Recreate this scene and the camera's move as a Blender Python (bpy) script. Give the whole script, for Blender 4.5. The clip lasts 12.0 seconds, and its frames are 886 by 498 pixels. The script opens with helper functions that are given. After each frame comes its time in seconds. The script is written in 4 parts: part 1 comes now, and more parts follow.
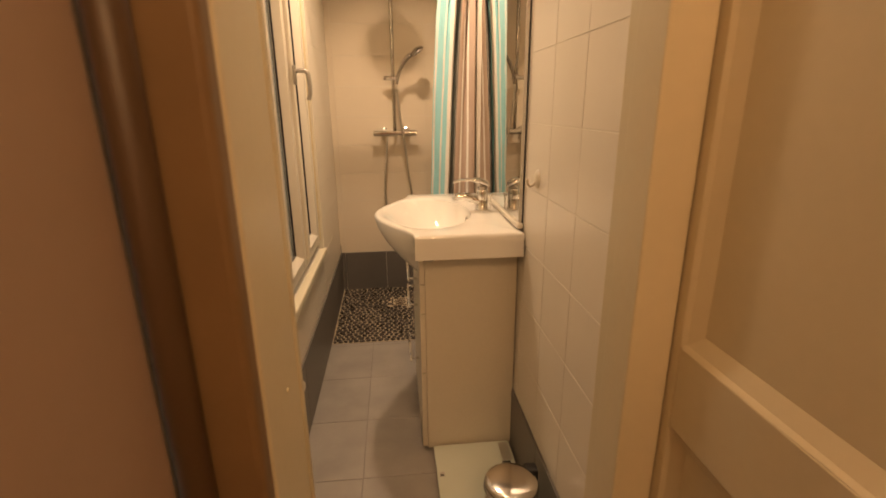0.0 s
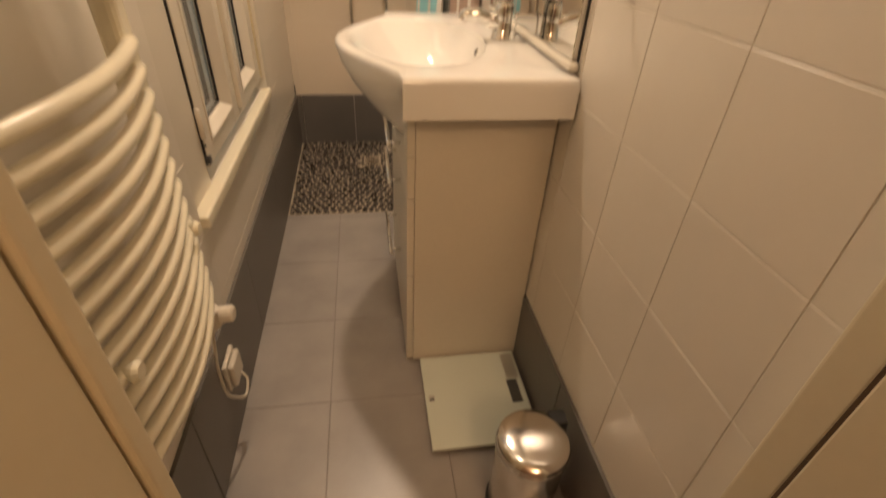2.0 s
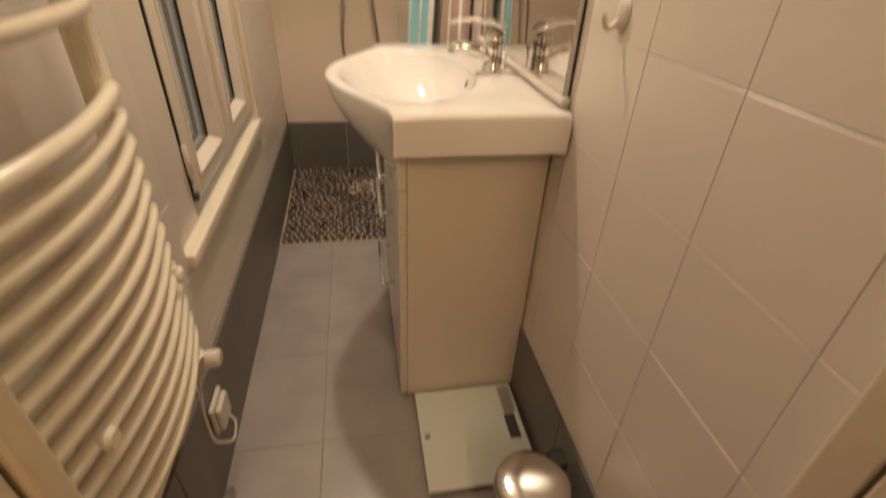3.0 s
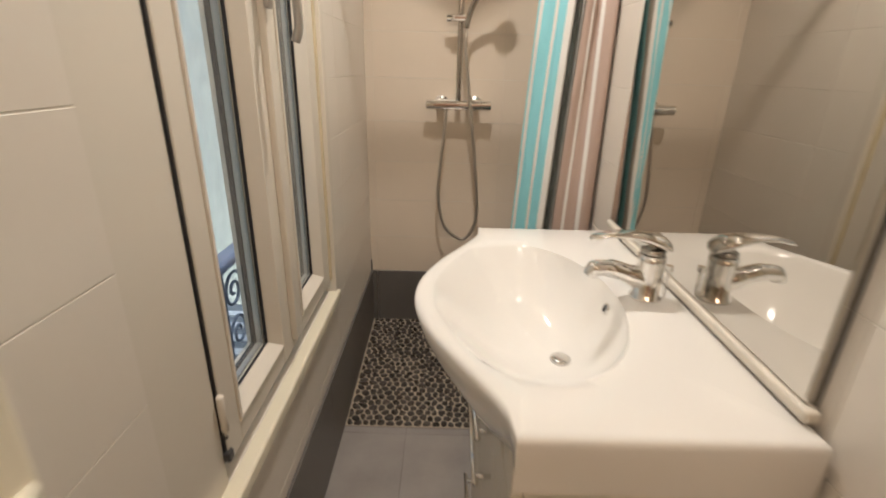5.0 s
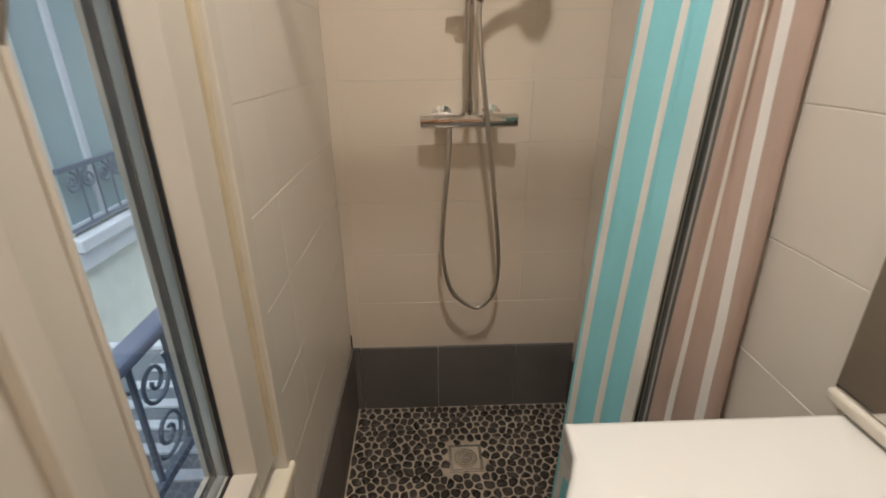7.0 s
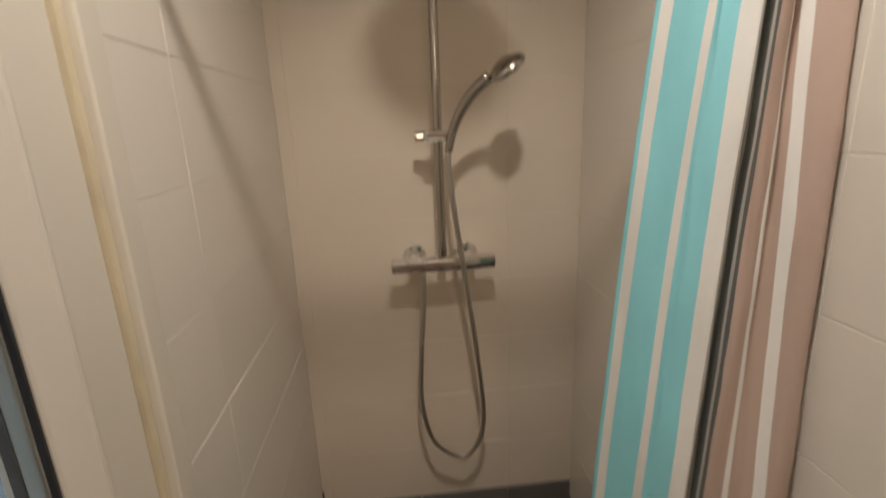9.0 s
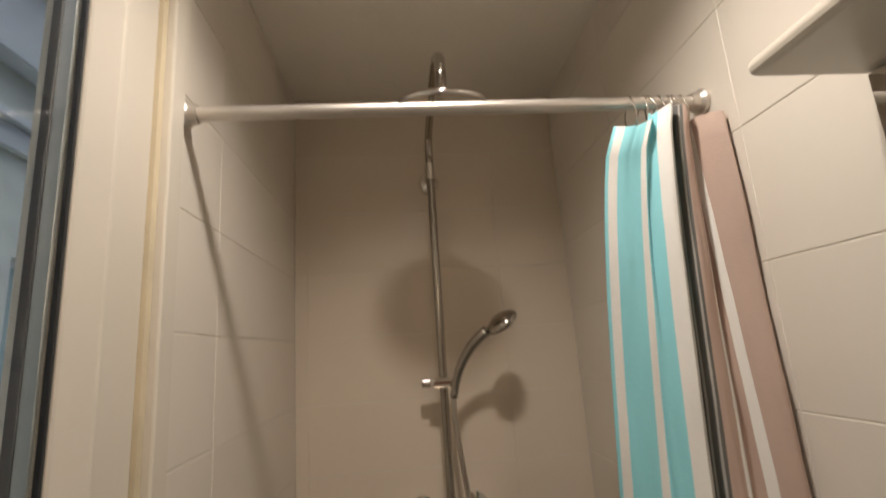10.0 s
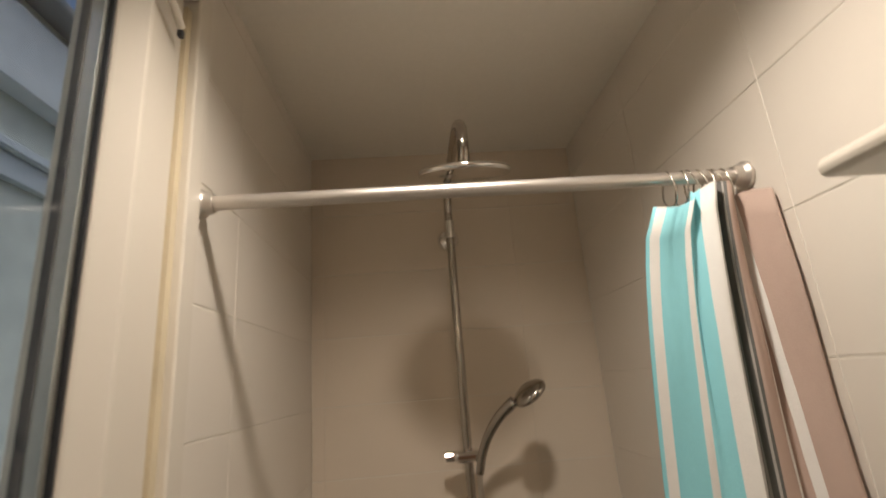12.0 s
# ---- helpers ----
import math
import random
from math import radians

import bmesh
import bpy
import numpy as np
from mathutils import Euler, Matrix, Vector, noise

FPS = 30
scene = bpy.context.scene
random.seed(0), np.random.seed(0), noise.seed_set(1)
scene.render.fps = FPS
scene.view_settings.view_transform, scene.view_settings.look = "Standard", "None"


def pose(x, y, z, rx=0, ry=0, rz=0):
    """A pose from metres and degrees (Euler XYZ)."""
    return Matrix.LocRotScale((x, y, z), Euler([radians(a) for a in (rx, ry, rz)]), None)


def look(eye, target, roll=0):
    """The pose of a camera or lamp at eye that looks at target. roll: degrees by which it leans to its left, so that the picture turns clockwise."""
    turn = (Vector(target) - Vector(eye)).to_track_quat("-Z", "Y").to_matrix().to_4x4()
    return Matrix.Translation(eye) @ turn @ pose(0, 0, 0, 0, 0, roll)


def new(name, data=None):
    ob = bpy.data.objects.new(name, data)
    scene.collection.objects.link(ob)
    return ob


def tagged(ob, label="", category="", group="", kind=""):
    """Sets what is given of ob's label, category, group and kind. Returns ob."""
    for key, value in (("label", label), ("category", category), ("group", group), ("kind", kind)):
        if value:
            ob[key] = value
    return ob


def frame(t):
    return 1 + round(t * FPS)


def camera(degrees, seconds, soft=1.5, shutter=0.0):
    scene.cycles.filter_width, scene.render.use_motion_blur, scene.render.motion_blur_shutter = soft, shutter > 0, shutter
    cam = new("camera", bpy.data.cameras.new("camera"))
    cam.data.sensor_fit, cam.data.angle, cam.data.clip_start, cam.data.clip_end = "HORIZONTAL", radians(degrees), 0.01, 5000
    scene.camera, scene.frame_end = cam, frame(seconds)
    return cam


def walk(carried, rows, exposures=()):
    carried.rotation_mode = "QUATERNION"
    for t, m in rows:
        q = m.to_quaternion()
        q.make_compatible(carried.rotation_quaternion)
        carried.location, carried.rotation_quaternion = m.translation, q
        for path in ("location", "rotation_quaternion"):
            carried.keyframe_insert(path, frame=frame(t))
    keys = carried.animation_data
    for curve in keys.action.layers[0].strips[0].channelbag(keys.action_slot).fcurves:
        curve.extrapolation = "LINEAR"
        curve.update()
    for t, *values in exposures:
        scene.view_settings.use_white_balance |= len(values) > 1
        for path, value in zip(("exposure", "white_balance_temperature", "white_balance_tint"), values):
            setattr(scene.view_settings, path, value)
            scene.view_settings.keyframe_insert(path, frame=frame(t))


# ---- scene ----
cam = camera(86.3, 12.0, soft=1.7, shutter=0.5)
PATH = [
    (0, (0.381, 0.315, 1.247), (0.574, 2.220, 0.668), -0.5),
    (0.5, (0.418, 0.495, 1.257), (0.554, 2.380, 0.602), -2.2),
    (1, (0.397, 0.670, 1.254), (0.607, 2.541, 0.578), -1.3),
    (1.5, (0.367, 0.764, 1.196), (0.723, 2.559, 0.389), 1.8),
    (1.7, (0.363, 0.810, 1.174), (0.688, 2.534, 0.213), 2.1),
    (2, (0.367, 0.839, 1.109), (0.660, 2.447, -0.043), 3.2),
    (2.2, (0.369, 0.864, 1.101), (0.649, 2.401, -0.148), 1.9),
    (2.5, (0.375, 0.866, 1.088), (0.680, 2.442, -0.105), 3.6),
    (3, (0.375, 0.877, 1.128), (0.695, 2.525, 0.041), 2.7),
    (3.3, (0.368, 0.865, 1.195), (0.677, 2.695, 0.451), 2.4),
    (3.5, (0.367, 0.861, 1.217), (0.658, 2.733, 0.579), 2.3),
    (3.7, (0.360, 0.867, 1.226), (0.656, 2.747, 0.613), 2.8),
    (5.5, (0.342, 1.558, 1.246), (0.222, 3.410, 0.499), -0.7),
    (6, (0.315, 1.761, 1.257), (0.149, 3.617, 0.530), -2.3),
    (6.5, (0.321, 1.922, 1.266), (0.227, 3.769, 0.506), -3.6),
    (6.7, (0.305, 1.959, 1.276), (0.305, 3.816, 0.533), -1.2),
    (8.3, (0.249, 2.281, 1.186), (0.448, 3.944, 0.093), -1.6),
    (8.5, (0.273, 2.257, 1.275), (0.409, 4.022, 0.345), -1.8),
    (8.8, (0.303, 2.206, 1.352), (0.439, 4.101, 0.729), -3.1),
    (9, (0.289, 2.184, 1.440), (0.466, 4.108, 0.925), -2.3),
    (9.3, (0.283, 2.148, 1.433), (0.483, 4.138, 1.394), -3.5),
    (9.5, (0.288, 2.127, 1.457), (0.504, 4.114, 1.532), -4.2),
    (9.6, (0.281, 2.126, 1.474), (0.544, 4.106, 1.575), -3.4),
    (10, (0.304, 2.086, 1.497), (0.478, 4.036, 1.906), -3.9),
    (10.5, (0.298, 2.086, 1.508), (0.463, 4.012, 2.023), -4.9),
    (11, (0.280, 2.151, 1.587), (0.533, 4.020, 2.253), -5.1),
    (11.5, (0.288, 2.160, 1.644), (0.509, 4.056, 2.240), -3.3),
    (12, (0.291, 2.112, 1.592), (0.418, 4.036, 2.124), -4.5),
]
EXPOSURES = [(0.0, 0.14, 9350, 21), (0.5, 0.14, 8250, 17), (1.5, 0.2, 7800, 17), (2.5, 0.2, 7350, 16), (3.5, 0.2, 6650, 15), (5.5, 0.12, 5650, 9), (6.7, -0.04, 5640, 9), (8.4, -0.3, 5670, 9), (9.0, -0.48, 5790, 10), (9.5, -0.8, 5880, 11), (10.5, -0.84, 5950, 11), (11.5, -0.88, 6400, 16), (12.0, -0.86, 6000, 11)]
walk(cam, [(t, look(eye, target, roll)) for t, eye, target, roll in PATH], EXPOSURES)

# ---- light ----
world = bpy.data.worlds.new("dusk_sky")
scene.world = world
world.use_nodes = True
wn = world.node_tree.nodes
sky = wn.new("ShaderNodeTexSky")
sky.sky_type = "NISHITA"
sky.sun_disc = False
sky.dust_density = 6.0
sky.ozone_density = 0.5
sky.sun_elevation = radians(57)
sky.sun_rotation = radians(149)
world.node_tree.links.new(sky.outputs[0], wn["Background"].inputs[0])
wn["Background"].inputs[1].default_value = 0.15

# veiled daylight over the courtyard
sun = bpy.data.lights.new("veiled_sun", "SUN")
sun.energy, sun.color, sun.angle = 0.95, (0.66, 0.90, 1.0), radians(40)
new("veiled_sun", sun).matrix_world = look((3.0, -5.0, 9), (0, 0, 0))

# two warm spots in the ceiling, one before the shower and one by the door
for spot_x, spot_y, watts in ((0.378, 2.455, 43.0), (0.345, 1.50, 12.5)):
    spot = bpy.data.lights.new("ceiling_spot", "SPOT")
    spot.energy, spot.color = watts, (1.0, 0.85, 0.68)
    spot.spot_size, spot.spot_blend, spot.shadow_soft_size = radians(146), 0.7, 0.038
    new("ceiling_spot", spot).matrix_world = look((spot_x, spot_y, 2.245), (spot_x, spot_y + 0.01, 0.0))

# the warm lamp of the hall behind the camera
hall_lamp = bpy.data.lights.new("hall_lamp", "POINT")
hall_lamp.energy, hall_lamp.color, hall_lamp.shadow_soft_size = 26.5, (1.0, 0.69, 0.41), 0.18
new("hall_lamp", hall_lamp).location = (0.66, -0.42, 2.15)

# ---- materials ----
def material(name, base, rough=0.5, metal=0.0, vary=0.06, scale=6.0, bump=0.0, bump_scale=120.0, random_amount=0.0, fine=0.03, coat=0.0, spec=0.5):
    """A surface with variation at two scales, fine relief and, for pieces, a random shade."""
    m = bpy.data.materials.new(name)
    m.use_nodes = True
    nt = m.node_tree
    b = nt.nodes["Principled BSDF"]
    b.inputs["Metallic"].default_value = metal
    b.inputs["Coat Weight"].default_value = coat
    b.inputs["Specular IOR Level"].default_value = spec
    co = nt.nodes.new("ShaderNodeTexCoord")
    geo = nt.nodes.new("ShaderNodeNewGeometry")
    n1, n2 = nt.nodes.new("ShaderNodeTexNoise"), nt.nodes.new("ShaderNodeTexNoise")
    n1.inputs["Scale"].default_value, n2.inputs["Scale"].default_value = scale, scale * 14
    n1.inputs["Detail"].default_value, n2.inputs["Detail"].default_value = 4, 3
    for n in (n1, n2):
        nt.links.new(geo.outputs["Position"], n.inputs["Vector"])
    add = nt.nodes.new("ShaderNodeMath")
    add.operation = "MULTIPLY_ADD"
    nt.links.new(n1.outputs[0], add.inputs[0])
    add.inputs[1].default_value = 2 * vary
    add.inputs[2].default_value = 1 - vary
    add2 = nt.nodes.new("ShaderNodeMath")
    add2.operation = "MULTIPLY_ADD"
    nt.links.new(n2.outputs[0], add2.inputs[0])
    add2.inputs[1].default_value = 2 * fine
    nt.links.new(add.outputs[0], add2.inputs[2])
    last = add2
    if random_amount:
        info = nt.nodes.new("ShaderNodeObjectInfo")
        r = nt.nodes.new("ShaderNodeMath")
        r.operation = "MULTIPLY_ADD"
        nt.links.new(info.outputs["Random"], r.inputs[0])
        r.inputs[1].default_value = random_amount
        nt.links.new(add2.outputs[0], r.inputs[2])
        last = r
    mix = nt.nodes.new("ShaderNodeVectorMath")
    mix.operation = "SCALE"
    mix.inputs[0].default_value = base
    nt.links.new(last.outputs[0], mix.inputs["Scale"])
    nt.links.new(mix.outputs[0], b.inputs["Base Color"])
    rr = nt.nodes.new("ShaderNodeMath")
    rr.operation = "MULTIPLY_ADD"
    nt.links.new(n1.outputs[0], rr.inputs[0])
    rr.inputs[1].default_value = 0.25 * rough
    rr.inputs[2].default_value = 0.87 * rough
    nt.links.new(rr.outputs[0], b.inputs["Roughness"])
    if bump:
        n3 = nt.nodes.new("ShaderNodeTexNoise")
        n3.inputs["Scale"].default_value = bump_scale
        nt.links.new(geo.outputs["Position"], n3.inputs["Vector"])
        bm_ = nt.nodes.new("ShaderNodeBump")
        bm_.inputs["Strength"].default_value = bump
        bm_.inputs["Distance"].default_value = 0.002
        nt.links.new(n3.outputs[0], bm_.inputs["Height"])
        nt.links.new(bm_.outputs[0], b.inputs["Normal"])
    return m


M_TILE = material("glazed_wall_tile", (0.75, 0.695, 0.615), 0.30, vary=0.03, bump=0.25, bump_scale=14, random_amount=0.03, fine=0.01)
# same tile as the side walls, base darkened for the weaker light there
M_DIMTILE = material("wall_tile_dimmed", (0.73, 0.64, 0.525), 0.30, vary=0.04, bump=0.25, bump_scale=14, random_amount=0.03, fine=0.01)
M_GROUT = material("wall_grout", (0.74, 0.70, 0.62), 0.85, vary=0.05, bump=0.3)
M_GREY = material("grey_tile", (0.150, 0.138, 0.128), 0.42, vary=0.16, scale=7, bump=0.12, bump_scale=60, random_amount=0.08)
M_FLOOR = material("floor_tile", (0.330, 0.308, 0.292), 0.33, vary=0.38, scale=5, bump=0.10, bump_scale=40, random_amount=0.08)
M_FGROUT = material("floor_grout", (0.275, 0.255, 0.24), 0.9, vary=0.1, bump=0.3)
M_PGROUT = material("pebble_grout", (0.52, 0.44, 0.34), 0.8, vary=0.55, scale=11, bump=0.4)
M_PEBBLE = material("dark_pebble", (0.026, 0.021, 0.018), 0.28, vary=0.35, scale=30, random_amount=2.2, bump=0.15)
M_CEIL = material("ceiling_paint", (0.87, 0.83, 0.75), 0.75, vary=0.03, bump=0.1, bump_scale=200)
M_CERAMIC = material("white_ceramic", (0.84, 0.82, 0.78), 0.09, vary=0.008, fine=0.004, coat=0.3)
M_LAMINATE = material("white_laminate", (0.74, 0.69, 0.60), 0.38, vary=0.02, bump=0.05)
M_PVC = material("white_pvc", (0.72, 0.665, 0.575), 0.30, vary=0.02, fine=0.01)
M_ENAMEL = material("cream_enamel", (0.86, 0.80, 0.64), 0.24, vary=0.015, fine=0.01)
M_PAINT = material("cream_gloss_paint", (0.66, 0.59, 0.44), 0.40, vary=0.05, scale=4, bump=0.25, bump_scale=35)
M_WOOD = material("brown_wood", (0.20, 0.122, 0.062), 0.5, vary=0.14, scale=9, bump=0.2)
M_SHADEWOOD = material("shade_dark_wood", (0.085, 0.048, 0.026), 0.5, vary=0.2, scale=9, bump=0.2)
M_HALL = material("pink_brown_wall", (0.38, 0.28, 0.235), 0.7, vary=0.10, scale=3, bump=0.3, bump_scale=90)
M_CHROME = material("chrome", (0.80, 0.79, 0.77), 0.07, metal=1.0, vary=0.02)
# chrome with dark reflections put into its base colour
M_DCHROME = material("dark_reflection_chrome", (0.46, 0.43, 0.39), 0.16, metal=1.0, vary=0.04)
M_NICKEL = material("satin_metal", (0.62, 0.58, 0.53), 0.26, metal=1.0, vary=0.04, scale=20)
M_STEEL = material("polished_steel", (0.70, 0.66, 0.61), 0.16, metal=1.0, vary=0.05, scale=20)
M_RODW = material("rod_metal", (0.66, 0.62, 0.57), 0.36, metal=0.8, vary=0.04, scale=20)
M_HOSE = material("metal_hose", (0.58, 0.55, 0.50), 0.30, metal=1.0, vary=0.05, bump=0.5, bump_scale=400)
M_BLACK = material("black_rubber", (0.018, 0.018, 0.02), 0.45, vary=0.1)
M_DARKGREY = material("dark_plastic", (0.045, 0.045, 0.048), 0.4, vary=0.1)
M_GREYMETAL = material("grey_handle", (0.42, 0.39, 0.35), 0.35, metal=0.6, vary=0.04)
M_SCALE = material("mint_glass_plate", (0.74, 0.80, 0.72), 0.06, vary=0.01, fine=0.004, coat=0.5)
M_DISPLAY = material("scale_display", (0.09, 0.09, 0.085), 0.15, vary=0.05)
M_SILVER = material("silver_foil", (0.55, 0.55, 0.52), 0.3, metal=0.8, vary=0.05)
M_CAULK = material("yellowed_sealant", (0.66, 0.57, 0.40), 0.6, vary=0.2, scale=12)
M_TEAL = material("teal_cloth", (0.29, 0.66, 0.73), 0.75, vary=0.05, bump=0.3, bump_scale=500)
M_CWHITE = material("white_cloth", (0.78, 0.76, 0.72), 0.75, vary=0.03, bump=0.3, bump_scale=500)
M_TAUPE = material("taupe_cloth", (0.47, 0.355, 0.295), 0.75, vary=0.05, bump=0.3, bump_scale=500)
M_CGREY = material("grey_cloth", (0.40, 0.38, 0.35), 0.8, vary=0.05, bump=0.3, bump_scale=500)
M_CHAR = material("charcoal_cloth", (0.12, 0.118, 0.11), 0.8, vary=0.05, bump=0.3, bump_scale=500)
M_FACADE = material("courtyard_render", (0.70, 0.72, 0.65), 0.9, vary=0.2, scale=2.2, bump=0.4, bump_scale=30)
M_STONE = material("pale_stone", (0.66, 0.69, 0.71), 0.8, vary=0.10, scale=4, bump=0.3, bump_scale=40)
M_IRON = material("painted_iron", (0.17, 0.20, 0.25), 0.5, vary=0.15)
M_RAIL = material("blue_grey_rail", (0.25, 0.28, 0.36), 0.45, vary=0.15, scale=10)
M_ZINC = material("zinc_roof", (0.20, 0.22, 0.24), 0.5, vary=0.16, scale=3)
M_FARGLASS = material("far_window_glass", (0.36, 0.46, 0.47), 0.12, vary=0.10, scale=2)


def clear_glass():
    m = bpy.data.materials.new("window_glass")
    m.use_nodes = True
    b = m.node_tree.nodes["Principled BSDF"]
    b.inputs["Base Color"].default_value = (0.93, 0.97, 0.97, 1)
    b.inputs["Roughness"].default_value = 0.0
    b.inputs["Transmission Weight"].default_value = 1.0
    b.inputs["IOR"].default_value = 1.35
    return m


def mirror_material():
    m = bpy.data.materials.new("mirror_silver")
    m.use_nodes = True
    b = m.node_tree.nodes["Principled BSDF"]
    b.inputs["Base Color"].default_value = (0.64, 0.62, 0.58, 1)
    b.inputs["Metallic"].default_value = 1.0
    b.inputs["Roughness"].default_value = 0.015
    return m


M_GLASS, M_MIRROR = clear_glass(), mirror_material()


# ---- mesh helpers ----
def part(name, bm, mat, parent=None, label="", smooth=False):
    """Links a bmesh as one mesh object, under a thing or a part."""
    me = bpy.data.meshes.new(name)
    bm.to_mesh(me)
    bm.free()
    me.materials.append(mat)
    if smooth:
        me.polygons.foreach_set("use_smooth", [True] * len(me.polygons))
    ob = new(name, me)
    if parent is not None:
        ob.parent = parent
    if label:
        ob["label"] = label
    return ob


def thing(name, label, category, group="", at=(0, 0, 0)):
    ob = new(name)
    ob.location = at
    ob.empty_display_size = 0.05
    return tagged(ob, label, category, group)


def structure(name, bm, mat, label=""):
    return tagged(part(name, bm, mat, None, label), kind="structure")


def box(bm, x0, x1, y0, y1, z0, z1, bevel=0.0, seg=2):
    b = bmesh.new()
    bmesh.ops.create_cube(b, size=1)
    for v in b.verts:
        v.co = Vector(((x0 + x1) / 2 + v.co.x * (x1 - x0), (y0 + y1) / 2 + v.co.y * (y1 - y0), (z0 + z1) / 2 + v.co.z * (z1 - z0)))
    if bevel:
        bmesh.ops.bevel(b, geom=b.edges[:], offset=bevel, segments=seg, affect="EDGES", profile=0.5)
    me = bpy.data.meshes.new("tmp")
    b.to_mesh(me)
    b.free()
    bm.from_mesh(me)
    bpy.data.meshes.remove(me)
    return bm


def boxed(*a, **k):
    return box(bmesh.new(), *a, **k)


def smooth_path(points, steps=8):
    """Catmull-Rom through the points."""
    p = [Vector(q) for q in points]
    p = [2 * p[0] - p[1]] + p + [2 * p[-1] - p[-2]]
    out = []
    for i in range(1, len(p) - 2):
        for k in range(steps):
            t = k / steps
            a, b, c, d = p[i - 1], p[i], p[i + 1], p[i + 2]
            out.append(0.5 * (2 * b + (c - a) * t + (2 * a - 5 * b + 4 * c - d) * t * t + (3 * b - a - 3 * c + d) * t ** 3))
    out.append(p[-2])
    return out


def tube(points, radius, seg=12, bm=None, caps=True):
    """A round bar along the points; radius may be one for each point."""
    bm = bm or bmesh.new()
    pts = [Vector(q) for q in points]
    rad = radius if isinstance(radius, (list, tuple)) else [radius] * len(pts)
    rings, side = [], None
    for i, q in enumerate(pts):
        way = (pts[min(i + 1, len(pts) - 1)] - pts[max(i - 1, 0)]).normalized()
        if side is None:
            side = way.orthogonal().normalized()
        side = (side - way * side.dot(way)).normalized()
        up = way.cross(side)
        rings.append([bm.verts.new(q + rad[i] * (math.cos(a) * side + math.sin(a) * up)) for a in (2 * math.pi * k / seg for k in range(seg))])
    for a, b in zip(rings, rings[1:]):
        for k in range(seg):
            bm.faces.new((a[k], a[(k + 1) % seg], b[(k + 1) % seg], b[k]))
    if caps:
        bm.faces.new(rings[0][::-1])
        bm.faces.new(rings[-1])
    return bm


def lathe(profile, seg=32, centre=(0, 0, 0), bm=None):
    """Turns (radius, height) pairs round the upright axis through centre."""
    bm = bm or bmesh.new()
    c = Vector(centre)
    rings = []
    for r, h in profile:
        if r < 1e-5:
            rings.append([bm.verts.new(c + Vector((0, 0, h)))])
        else:
            rings.append([bm.verts.new(c + Vector((r * math.cos(2 * math.pi * k / seg), r * math.sin(2 * math.pi * k / seg), h))) for k in range(seg)])
    for a, b in zip(rings, rings[1:]):
        for k in range(seg):
            j = (k + 1) % seg
            if len(a) == 1 and len(b) > 1:
                bm.faces.new((a[0], b[j], b[k]))
            elif len(b) == 1 and len(a) > 1:
                bm.faces.new((a[k], a[j], b[0]))
            elif len(a) > 1:
                bm.faces.new((a[k], a[j], b[j], b[k]))
    bmesh.ops.recalc_face_normals(bm, faces=bm.faces)
    return bm


def turned(bm, m):
    bmesh.ops.transform(bm, matrix=m, verts=bm.verts)
    return bm


# ---- the plan, in metres ----
W, BACK, CEIL, FRONT = 0.79, 3.44, 2.265, 1.03
WIN_Y0, WIN_Y1, WIN_Z0, WIN_Z1 = 1.778, 2.715, 0.535, 2.17
THICK = 0.11

# ---- setting ----
floor = structure("floor", boxed(-0.02, W + 0.02, 0.98, BACK, -0.12, -0.0016), M_FGROUT, "grey bathroom floor with tiles in dark grout")
shower_floor = structure("shower_floor", boxed(-0.01, W + 0.01, 2.70, BACK, -0.006, 0.001), M_PGROUT, "shower floor of dark pebbles in pale grout")
for v in shower_floor.data.vertices:
    if v.co.z > 0 and v.co.y > 3.0:
        v.co.z += 0.030
wl = bmesh.new()
box(wl, -THICK, -0.0012, 0.82, WIN_Y0, -0.12, CEIL)
box(wl, -THICK, -0.0012, WIN_Y1, BACK + 0.2, -0.12, CEIL)
box(wl, -THICK, -0.0012, WIN_Y0, WIN_Y1, -0.12, WIN_Z0)
box(wl, -THICK, -0.0012, WIN_Y0, WIN_Y1, WIN_Z1, CEIL)
wall_left = structure("wall_left", wl, M_GROUT, "cream tiled wall with a window and grey skirting")
wall_right = structure("wall_right", boxed(W + 0.0012, W + 0.2, 1.03, BACK + 0.2, -0.12, CEIL), M_GROUT, "cream tiled wall with grey skirting tiles")
wall_back = structure("wall_back", boxed(-0.006, W + 0.006, BACK + 0.0012, BACK + 0.2, -0.12, CEIL), M_GROUT, "cream tiled shower wall toned beige for weaker light, above grey skirting")
ceiling = structure("ceiling", boxed(-THICK, W + 0.2, 0.82, BACK + 0.2, CEIL, CEIL + 0.15), M_CEIL, "plain cream painted ceiling")
wf = bmesh.new()
box(wf, -0.006, 0.13, 0.86, 1.048, -0.12, CEIL)
box(wf, 0.13, W + 0.2, 0.86, 1.0, 2.06, CEIL)
wall_front = structure("wall_front", wf, M_PAINT, "cream painted wall round the door opening")

